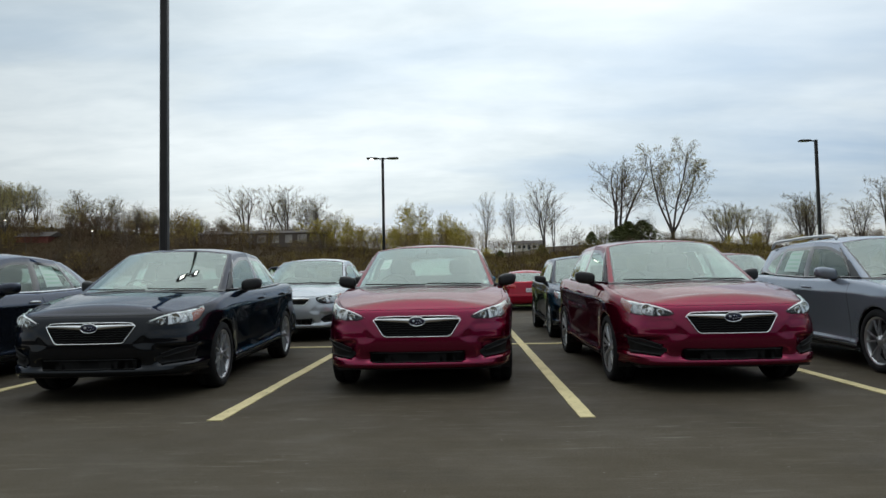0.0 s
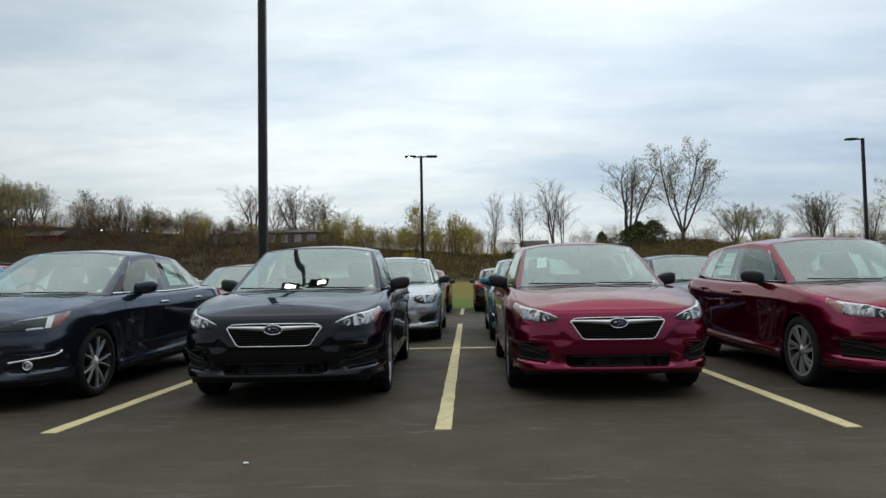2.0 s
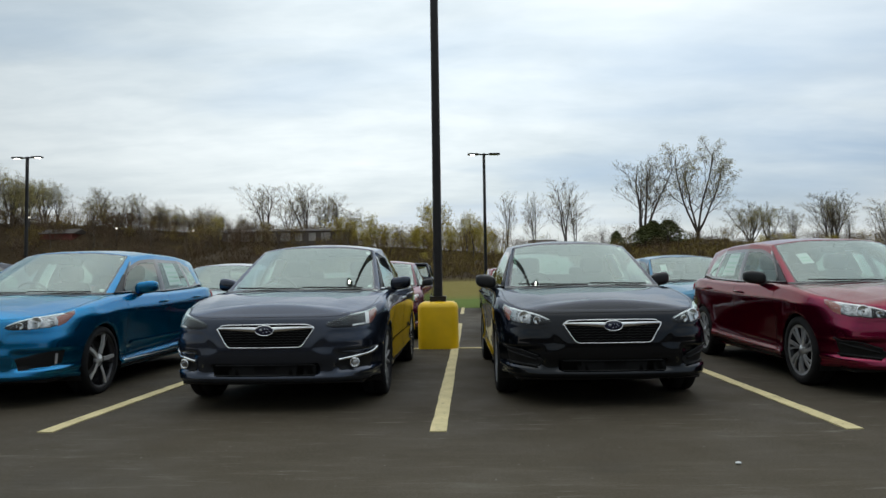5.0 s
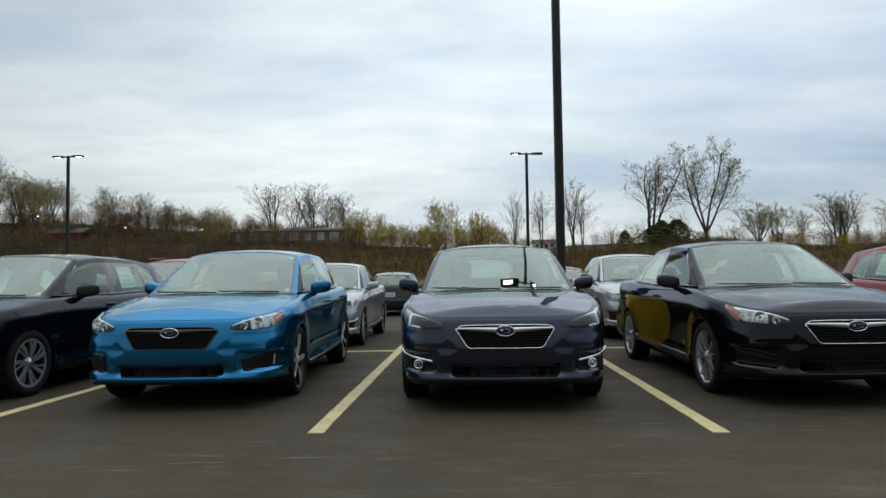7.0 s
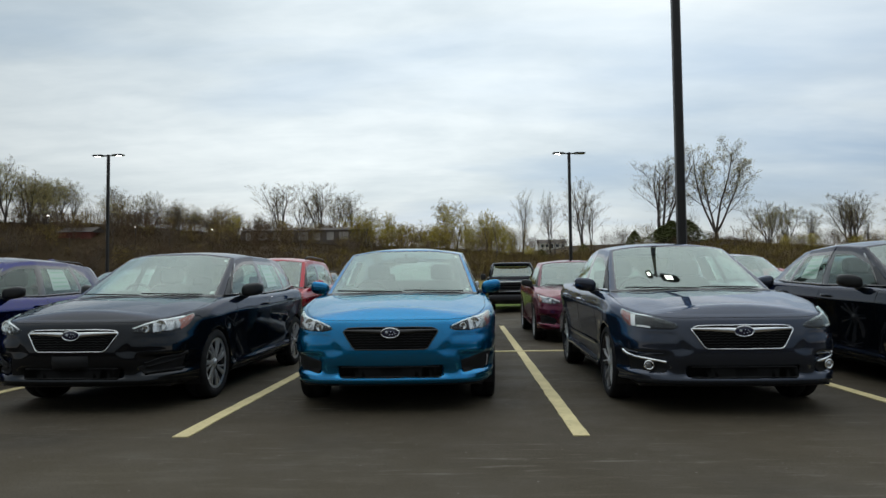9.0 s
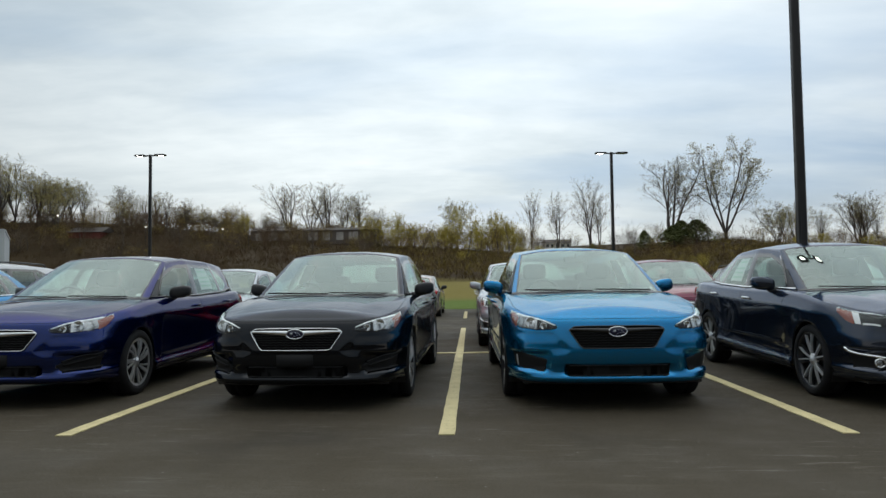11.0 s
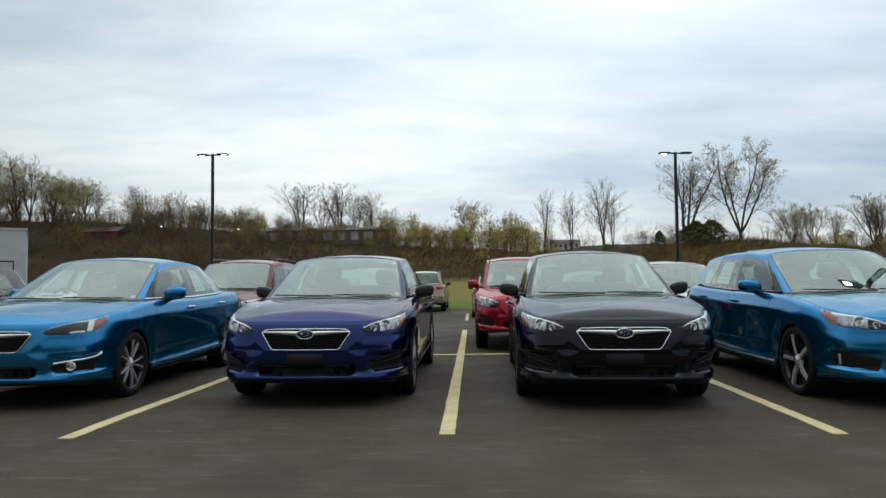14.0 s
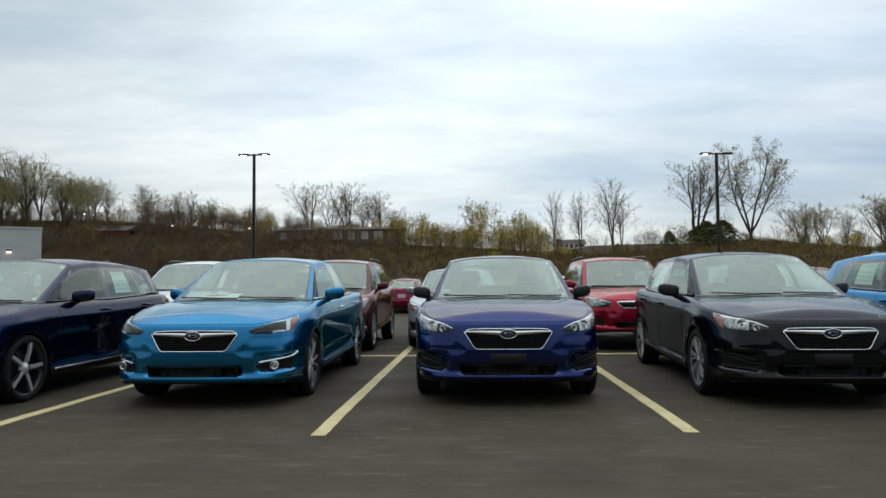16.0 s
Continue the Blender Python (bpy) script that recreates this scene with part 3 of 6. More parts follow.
def shape_meshes(kind):
    """All meshes of one body shape that do not depend on its trim."""
    if kind in MESHES:
        return MESHES[kind]
    S = Surface(kind)
    sh, L, lift = S.sh, S.L, S.sh["zr"]
    out = {"surface": S}
    vv = [Vector(p) for p in S.v]
    groups = {}
    fy, by_, ry = 1.42, 2.47, 3.42
    for f in S.faces:
        c = S.v[list(f)].mean(axis=0)
        j = min(i % S.rows for i in f)
        side = "right" if c[0] > 0 else "left"
        z = c[2] - lift
        if j >= S.nv - 1:
            key = "hood" if c[1] < 1.15 else "body"
        elif c[1] < .56:
            key = "front_bumper"
        elif fy < c[1] < by_ and z > .25:
            key = "front_door_" + side
        elif by_ < c[1] < ry and z > .25:
            key = "rear_door_" + side
        elif c[1] > L - .42 and z < .62:
            key = "rear_bumper"
        else:
            key = "body"
        groups.setdefault(key, []).append(f)
    for k, f in groups.items():
        out[k] = mesh_of(k, *sub_mesh(vv, f))
    mid = Vector((0, L / 2, .6))
    for k in groups:
        outward(out[k], mid)
    for k, g in cabin(sh, lift).items():
        out[k] = outward(mesh_of(k, *g), mid)
    z = lambda q: q + lift
    # panel gaps
    gaps = []
    for yy in (fy, by_, ry):
        gaps.append((S.ribbon([(.9, yy, z(.27)), (.9, yy + .01, z(.6)), (.86, yy, z(.93))], .010)))
    gaps.append((S.ribbon([(.9, fy, z(.265)), (.9, ry, z(.265))], .010)))
    gaps.append((S.ribbon([(.80, 1.30, z(.92)), (.795, .95, z(.885)), (.79, .62, z(.838)), (.75, .38, z(.815)), (.66, .18, z(.788)), (.56, .11, z(.768)), (.46, .08, z(.764)), (.30, .06, z(.766))], .0055)))
    gaps.append((S.ribbon([(.30, .06, z(.766)), (.15, .05, z(.767)), (0, .05, z(.767))], .0055)))
    gaps.append((S.ribbon([(.83, .50, z(.62)), (.87, .55, z(.66)), (.88, .56, z(.70))], .008)))
    gaps.append((S.ribbon([(.86, L - .40, z(.62)), (.80, L - .25, z(.62)), (.60, L - .08, z(.62)), (0, L - .01, z(.62))], .010)))
    out["gaps"] = len(gaps)
    for i, g in enumerate(gaps):
        pair(out, "panel_gap_%d" % i, g)
    # belt moulding and sill
    pair(out, "belt_trim", tube([(p[0] + .012, p[1], p[2] + lift + .014) for p in spline(sh["base"][3:9], 6)], .011, 6))
    pair(out, "sill", S.ribbon([(.87, 1.32, z(.198)), (.87, 3.18, z(.198))], .03, .006))
    pair(out, "sill_strip", S.ribbon([(.88, 1.34, z(.272)), (.88, 3.16, z(.272))], .014, .006))
    out["cowl"] = mesh_of("cowl", *merge(S.patch([(-.70, 1.24, z(.943)), (-.42, 1.100, z(.948)), (0, 1.055, z(.948)), (.42, 1.100, z(.948)), (.70, 1.24, z(.943))],
                                                 [(-.75, 1.20, z(.93)), (-.43, 1.04, z(.94)), (0, .985, z(.94)), (.43, 1.04, z(.94)), (.75, 1.20, z(.93))], 24, 3, .006, 0, .004)))
    # arch lips and wells
    for end, wy in zip(("front", "rear"), WHEEL_Y):
        arc = [(.86, wy + ARCH_R * math.cos(a), z(WHEEL_R + ARCH_R * math.sin(a))) for a in np.linspace(-.12, math.pi + .12, 40)]
        ln = [S.at(p)[0] for p in arc]
        pair(out, "arch_lip_" + end, tube([Vector((p.x - .006, p.y, p.z)) for p in ln], .006, 5))
        n = 24
        w = [Vector((xx, wy + (ARCH_R + .004) * math.cos(a), z(WHEEL_R + (ARCH_R + .004) * math.sin(a)))) for a in np.linspace(-.45, math.pi + .45, n) for xx in (.50, .845)]
        fan = [Vector((.50, wy, z(WHEEL_R)))]
        fw = grid_faces(n, 2) + [(2 * n, 2 * i, 2 * i + 2) for i in range(n - 1)]
        pair(out, "wheel_well_" + end, (w + fan, fw))
    out["underbody"] = mesh_of("underbody", *merge(block(-.74, .74, .25, L - .3, z(.20), z(.24)), block(-.50, .50, .3, L - .35, z(.22), z(.60))), False)
    # cabin lining, dash, seats, wheel
    y_end = sh["base"][-1][1] - .12
    tub = merge(block(-.73, .73, 1.15, y_end, z(.30), z(.36)), block(.72, .745, 1.45, y_end - .25, z(.30), z(.93)), block(-.745, -.72, 1.45, y_end - .25, z(.30), z(.93)),
                block(-.70, .70, 1.1, 1.16, z(.30), z(.88)), block(-.66, .66, y_end - .25, y_end, z(.30), z(.95)))
    out["cabin_lining"] = mesh_of("cabin_lining", *tub, False)
    dash = spline([(1.18, .915), (1.35, .945), (1.55, .95), (1.66, .92), (1.70, .82), (1.68, .62)], 5)
    dv = [Vector((x, y + .10 * (abs(x) / .68) ** 2 * (1 - i / len(dash)), z(zz - .02 * (abs(x) / .68) ** 2))) for i, (y, zz) in enumerate(dash) for x in np.linspace(-.68, .68, 15)]
    hump = lump((-.37, 1.60, z(.955)), (.36, .22, .10), .7)
    out["dashboard"] = mesh_of("dashboard", *merge((dv, grid_faces(len(dash), 15)), hump))

    def seat(x, y, wide):
        lean = [lump((x, y + .26, z(.82)), (wide, .16, .52), .45), lump((x, y, z(.52)), (wide, .52, .16), .45)]
        v0, f0 = lean[0]
        lean[0] = ([Vector((p.x, p.y + (p.z - z(.6)) * .32, p.z)) for p in v0], f0)
        return merge(*lean)

    for side, x in (("left", -.37), ("right", .37)):
        out["seat_" + side] = mesh_of("seat", *merge(seat(x, 2.16, .50), lump((x, 2.60, z(1.17)), (.27, .11, .19), .5),
                                                     tube([(x - .06, 2.56, z(1.0)), (x - .06, 2.59, z(1.12))], .008, 6), tube([(x + .06, 2.56, z(1.0)), (x + .06, 2.59, z(1.12))], .008, 6)))
    bench = [seat(0, 3.10, 1.24)] + [lump((x, 3.50, z(1.10)), (.25, .10, .14), .5) for x in (-.38, .38)]
    out["rear_bench"] = mesh_of("rear_bench", *merge(*bench))
    ring = tube([(-.37 + .185 * math.cos(a), 1.86 - .07 * math.sin(a), z(.90) + .17 * math.sin(a)) for a in np.linspace(0, 2 * math.pi, 28)[:-1]], .015, 6, True)
    out["steering_wheel"] = mesh_of("steering_wheel", *merge(ring, lump((-.37, 1.85, z(.90)), (.17, .06, .13), .6), block(-.54, -.20, 1.85, 1.865, z(.89), z(.915))))
    ws0, ws1 = np.array(sh["base"][0]), np.array(sh["top"][0])
    mp = ws0 + (ws1 - ws0) * .86
    out["interior_mirror"] = mesh_of("interior_mirror", *merge(lump((0, mp[1] + .10, z(mp[2]) - .045), (.26, .04, .07), .5), tube([(0, mp[1] + .09, z(mp[2]) - .03), (0, mp[1] + .05, z(mp[2]) + .02)], .012, 6)))
    # wipers lie on the foot of the screen
    wip = []
    for xa, xb in ((.02, -.62), (.60, .04)):
        pts = []
        for t in np.linspace(0, 1, 12):
            x = xa + (xb - xa) * t
            q = np.interp(abs(x), [0, .42, .68], [1.05, 1.095, 1.22])
            pts.append((x, q + .030, z(.962 + .012 * t)))
        wip.append(tube(pts, .007, 6))
    out["wiper"] = mesh_of("wiper", *merge(*wip))
    # tail lamps and number plate
    tl = S.patch([(.86, L - .46, z(.985)), (.76, L - .20, z(.975)), (.50, L - .06, z(.93))], [(.87, L - .34, z(.86)), (.78, L - .16, z(.80)), (.50, L - .04, z(.78))], 14, 6, .012, .015)
    out["tail_lamp_right"], out["tail_lamp_left"] = mesh_of("tail_lamp", *tl), mesh_of("tail_lamp", *flip(tl))
    out["plate"] = mesh_of("number_plate", *S.patch([(-.155, L, z(.80)), (.155, L, z(.80))], [(-.155, L, z(.66)), (.155, L, z(.66))], 5, 4, .012, 0, .008))
    out["plate_bars"] = mesh_of("plate_bars", *merge(*[S.patch([(x, L, z(.765)), (x + .03, L, z(.765))], [(x, L, z(.695)), (x + .03, L, z(.695))], 3, 3, .016, 0, .002) for x in (-.11, -.06, -.01, .05, .10)]))
    # door mirror and handles
    mir = lump((.905, 1.78, z(1.0)), (.205, .12, .134), .6, 24, 14)
    mir = ([Vector((p.x, p.y + (p.x - .9) * .34 + .5 * (p.x - .9) ** 2, z(1.0) + (p.z - z(1.0)) * (1 - .9 * max(0.0, .86 - p.x) - 1.2 * max(0.0, p.x - .95)) + (p.x - .9) * .13)) for p in mir[0]], mir[1])
    out["mirror_right"], out["mirror_left"] = mesh_of("door_mirror", *mir), mesh_of("door_mirror", *flip(mir))
    arm = merge(tube([(.77, 1.74, z(.925)), (.83, 1.765, z(.932)), (.875, 1.78, z(.965))], [.045, .03, .026], 8), lump((.915, 1.842, z(1.0)), (.17, .03, .09), .5))
    out["mirror_arm_right"], out["mirror_arm_left"] = mesh_of("mirror_arm", *arm), mesh_of("mirror_arm", *flip(arm))
    for nm, yy, zz in (("front", 2.30, .838), ("rear", 3.27, .868)):
        ln = S.line([(.88, yy - .10, z(zz)), (.88, yy + .08, z(zz))], .03)
        bar = tube([co + n * (.030 if 0 < i < len(ln) - 1 else .004) for i, (co, n) in enumerate(ln)], .011, 8, False, .7)
        cup = S.patch([(.88, yy - .09, z(zz + .035)), (.88, yy + .03, z(zz + .035))], [(.88, yy - .09, z(zz - .035)), (.88, yy + .03, z(zz - .035))], 8, 5, .001, 0, .001)
        out["handle_%s_right" % nm], out["handle_%s_left" % nm] = mesh_of("door_handle", *bar), mesh_of("door_handle", *flip(bar))
        pair(out, "handle_cup_" + nm, cup)
    pair(out, "quarter_bar", tube([glass_spot(kind, 3, .21 - .20 * w, w, -.004) for w in np.linspace(.03, .80, 7)], .012, 6))
    sail = [glass_spot(kind, 3, u * (.21 - .20 * w), w, -.006) for u in np.linspace(0, 1, 4) for w in np.linspace(.02, .46, 5)]
    pair(out, "mirror_sail", (sail, grid_faces(4, 5)))
    # side moulding strip
    mould = S.ribbon([(.89, 1.52, z(.435)), (.89, 3.36, z(.455))], .035, .012)
    pair(out, "side_moulding", mould)
    # roof rails
    rr = []
    for sgn in (1, -1):
        pts = [(sgn * .60, 2.10, z(sh["top"][4][2] + .01)), (sgn * .60, 2.2, z(sh["top"][4][2] + .055)), (sgn * .60, 2.8, z(sh["top"][4][2] + .072)), (sgn * .59, 3.4, z(sh["top"][4][2] + .064)),
               (sgn * .58, 3.72, z(sh["top"][4][2] + .055)), (sgn * .575, 3.85, z(sh["top"][4][2] - .02))]
        rr.append(tube(spline(pts, 6), .017, 8))
    out["roof_rail_right"], out["roof_rail_left"] = mesh_of("roof_rail", *rr[0]), mesh_of("roof_rail", *rr[1])
    antenna = merge(lump((0, y_end - .30 if kind != "sedan" else 3.35, z(1.44 if kind != "sedan" else 1.40)), (.05, .16, .07), .8))
    out["antenna"] = mesh_of("antenna", *antenna)
    out["front_meshes"] = front_meshes(S, z)
    out["older_front"] = front_meshes(S, z, True)
    MESHES[kind] = out
    return out


def front_meshes(S, z, older=False):
    """Grille, lamps, intake and lower corner pieces, laid on the nose. older: a higher, shallower grille and larger lamps."""
    o = {}
    g = (lambda q: z(.612 + (q - .51) * .70)) if older else z     # heights on the grille
    hexa = [(-.350, 0, g(.703)), (-.396, 0, g(.672)), (-.302, 0, g(.524)), (-.280, 0, g(.511)), (0, 0, g(.509)), (.280, 0, g(.511)), (.302, 0, g(.524)), (.396, 0, g(.672)), (.350, 0, g(.703)), (0, 0, g(.705))]
    # near-black plate flush on the skin; its colour imitates the shaded depth
    o["grille"] = mesh_of("grille", *merge(S.patch([(-.350, 0, g(.702)), (0, 0, g(.702)), (.350, 0, g(.702))], [(-.394, 0, g(.672)), (0, 0, g(.672)), (.394, 0, g(.672))], 28, 3, .003, 0, .0),
                                              S.patch([(-.394, 0, g(.672)), (0, 0, g(.672)), (.394, 0, g(.672))], [(-.288, 0, g(.512)), (0, 0, g(.512)), (.288, 0, g(.512))], 28, 8, .003, 0, .0)))
    bars = []
    for r, zz in enumerate(np.arange(.533, .642, .0215)):
        half = .300 + (zz - .514) / (.672 - .514) * .094 - .014
        zig = [(x, 0, g(zz + (.006 if i % 2 else -.006))) for i, x in enumerate(np.arange(-half, half + .001, half / 12))]
        bars.append(S.trim(zig, .0034, .007, False, .024))
    o["grille_mesh"] = mesh_of("grille_mesh", *merge(*bars))
    o["grille_frame"] = mesh_of("grille_frame", *S.trim(hexa + [hexa[0]], .0050, .007, False, .02))
    wl_ = S.line([(-.384, 0, g(.674)), (-.2, 0, g(.664)), (-.05, 0, g(.653))], .02)
    wing = tube([co + n * .010 for co, n in wl_], [.009 + .0150 * i / (len(wl_) - 1) for i in range(len(wl_))], 8, False, .5)
    o["grille_wing"] = mesh_of("grille_wing", *both(wing))
    c, n = S.at((0, 0, g(.651)))
    disc = lambda rx, rz, y0, dome: ([Vector((0, y0 - dome, c.z))] + [Vector((rx * q * math.cos(a), y0 - dome * (1 - q * q), c.z + rz * q * math.sin(a))) for q in (.5, .85, 1.0) for a in np.linspace(0, 2 * math.pi, 33)[:-1]],
                                     [(0, 1 + (k + 1) % 32, 1 + k) for k in range(32)] + [(1 + r * 32 + k, 1 + r * 32 + (k + 1) % 32, 33 + r * 32 + (k + 1) % 32, 33 + r * 32 + k) for r in (0, 1) for k in range(32)])
    y0 = c.y - .020
    o["badge"] = mesh_of("badge", *disc(.073, .039, y0, .006))
    o["badge_ring"] = mesh_of("badge_ring", *tube([(.073 * math.cos(a), y0, c.z + .039 * math.sin(a)) for a in np.linspace(0, 2 * math.pi, 33)[:-1]], .0050, 6, True))
    stars = [lump((x, y0 - .006, c.z + q), (.016 * k, .006, .012 * k), 1.2, 8, 6) for x, q, k in ((-.028, .006, 1.5), (.006, .012, .55), (.028, .010, .55), (-.004, -.014, .55), (.020, -.010, .55), (.040, -.003, .55))]
    o["badge_emblem"] = mesh_of("badge_emblem", *merge(*stars))
    o["lower_intake"] = mesh_of("lower_intake", *S.patch([(-.44, 0, z(.368)), (0, 0, z(.368)), (.44, 0, z(.368))], [(-.39, 0, z(.296)), (0, 0, z(.296)), (.39, 0, z(.296))], 30, 6, .003, 0, .003))
    o["intake_bars"] = [mesh_of("intake_bar", *S.trim([(-.40, 0, z(q)), (.40, 0, z(q))], .0045, .006, False, .05)) for q in (.312, .332, .352)]
    o["plate_bracket"] = mesh_of("plate_bracket", *S.patch([(-.155, 0, z(.475)), (.155, 0, z(.475))], [(-.155, 0, z(.335)), (.155, 0, z(.335))], 8, 6, .022, 0, .02))
    o["lip"] = mesh_of("bumper_lip", *S.ribbon([(-.80, .34, z(.236)), (-.60, .10, z(.236)), (0, .02, z(.236)), (.60, .10, z(.236)), (.80, .34, z(.236))], .02, .005))
    # headlamp: housing, lens, bowls, turn reflector
    t = [(.470, .05, z(.694)), (.55, .08, z(.737)), (.64, .14, z(.776)), (.735, .25, z(.803)), (.80, .42, z(.818)), (.824, .55, z(.826))]
    b = [(.470, .05, z(.684)), (.53, .07, z(.654)), (.64, .13, z(.644)), (.75, .25, z(.650)), (.815, .40, z(.690)), (.838, .53, z(.780))]
    if older:
        t = [(.455, .05, z(.742)), (.52, .07, z(.768)), (.62, .13, z(.797)), (.72, .24, z(.815)), (.79, .40, z(.825)), (.824, .55, z(.832))]
        b = [(.470, .05, z(.690)), (.53, .07, z(.625)), (.63, .13, z(.600)), (.74, .25, z(.606)), (.812, .40, z(.650)), (.838, .53, z(.760))]
    hs = S.patch(t, b, 22, 9, .003, 0, .006)
    ln = S.patch(t, b, 22, 9, .010, .014, .012)
    for nm, geo in (("housing", hs), ("lens", ln)):
        o["headlamp_%s_right" % nm], o["headlamp_%s_left" % nm] = mesh_of("headlamp_" + nm, *geo), mesh_of("headlamp_" + nm, *flip(geo))

    brow = S.patch([(.50, .07, z(.704)), (.64, .14, z(.772)), (.735, .25, z(.799)), (.80, .42, z(.812))], [(.50, .07, z(.696)), (.64, .14, z(.752)), (.735, .25, z(.774)), (.80, .42, z(.788))], 16, 3, .009, 0, .003)
    pair(o, "lamp_brow", brow)
    def shrunk(line, k, to):
        return [tuple(np.array(p) * (1 - k) + np.array(q) * k) for p, q in zip(line, to)]
    insert = S.patch(shrunk(t, .14, b)[2:5], shrunk(b, .12, t)[2:5], 16, 7, .006, 0, .002)
    pair(o, "lamp_insert", insert)
    for nm, p, r in (("inner", (.592, .10, z(.694)), .027), ("outer", (.685, .18, z(.716)), .047)):
        co, n = S.at(p)
        n = (n + Vector((0, -1.2, -.15))).normalized()
        u = n.cross(Vector((0, 0, 1))).normalized()
        w = u.cross(n)
        at = lambda q, a, dep: co + n * (.012 - dep) + (u * math.cos(a) + w * math.sin(a)) * r * q
        angles = np.linspace(0, 2 * math.pi, 21)[:-1]
        dish = [at(q, a, dep) for a in angles for q, dep in ((1.08, .004), (1.0, 0), (.80, .004), (.55, .0065), (.30, .0075))]
        pair(o, nm + "_bowl", (dish, grid_faces(20, 5, True)))
        pair(o, nm + "_eye", lump(co + n * .009, (r * .55, r * .45, r * .55), 1.0, 14, 8))
    am = S.patch([(.772, .33, z(.770)), (.806, .45, z(.795)), (.824, .53, z(.812))], [(.785, .33, z(.672)), (.815, .42, z(.705)), (.836, .52, z(.778))], 8, 5, .008, 0, .003)
    pair(o, "turn_reflector", am)
    # C-shaped light blade of the dearer lamps
    c1 = S.patch([(.66, .16, z(.773)), (.76, .30, z(.800)), (.80, .41, z(.808))], [(.66, .16, z(.764)), (.75, .28, z(.784)), (.785, .37, z(.790))], 10, 3, .010, 0, .002)
    c2 = S.patch([(.768, .32, z(.782)), (.790, .38, z(.784))], [(.750, .27, z(.668)), (.772, .32, z(.672))], 6, 8, .010, 0, .002)
    c3 = S.patch([(.67, .16, z(.674)), (.745, .26, z(.680))], [(.67, .16, z(.660)), (.745, .26, z(.664))], 8, 3, .010, 0, .002)
    pair(o, "light_blade", merge(c1, c2, c3))
    # corner pockets in the bumper
    pt, pb = [(.555, .06, z(.375)), (.62, .11, z(.405)), (.70, .19, z(.435)), (.81, .38, z(.472))], [(.565, .06, z(.352)), (.62, .11, z(.332)), (.70, .19, z(.325)), (.80, .35, z(.328))]
    pk = S.patch(pt, pb, 18, 10, .004, 0, .004)
    wt = [(.575, .07, z(.415)), (.66, .14, z(.440)), (.75, .24, z(.466)), (.812, .39, z(.482))]
    wb = [(.600, .08, z(.345)), (.66, .14, z(.336)), (.75, .24, z(.336)), (.806, .37, z(.350))]
    pair(o, "wide_pocket", S.patch(wt, wb, 18, 10, .004, 0, .004))
    o["pocket_right"], o["pocket_left"] = mesh_of("fog_pocket", *pk), mesh_of("fog_pocket", *flip(pk))
    fins = merge(S.trim([(.60, .08, z(.402)), (.70, .17, z(.446)), (.81, .37, z(.492))], .010, .012, False, .02, .6), S.trim([(.61, .09, z(.372)), (.70, .17, z(.402)), (.80, .34, z(.436))], .009, .012, False, .02, .6),
                 S.trim([(.60, .08, z(.345)), (.70, .17, z(.338)), (.81, .37, z(.345))], .010, .012, False, .02, .6))
    pair(o, "pocket_fin", fins)
    co, n = S.at((.70, .17, z(.372)))
    ring = [co + Vector((.033 * math.cos(a), -.03 + .010 * math.cos(a), .033 * math.sin(a))) for a in np.linspace(0, 2 * math.pi, 25)[:-1]]
    eye = lump(co + Vector((0, -.022, 0)), (.056, .026, .056), 1.0, 16, 8)
    o["fog_lamp_right"], o["fog_lamp_left"] = mesh_of("fog_lamp", *eye), mesh_of("fog_lamp", *flip(eye))
    pair(o, "fog_ring", tube(ring, .008, 6, True))
    pair(o, "fog_blade", S.trim([(.575, .08, z(.402)), (.70, .17, z(.424)), (.775, .29, z(.436)), (.800, .35, z(.446)), (.815, .39, z(.490))], .0115, .014, False, .015, .55))
    led = S.patch([(.778, .30, z(.440)), (.790, .32, z(.440))], [(.778, .30, z(.350)), (.790, .32, z(.350))], 3, 8, .012, 0, .002)
    pair(o, "day_lamp", led)
    return o


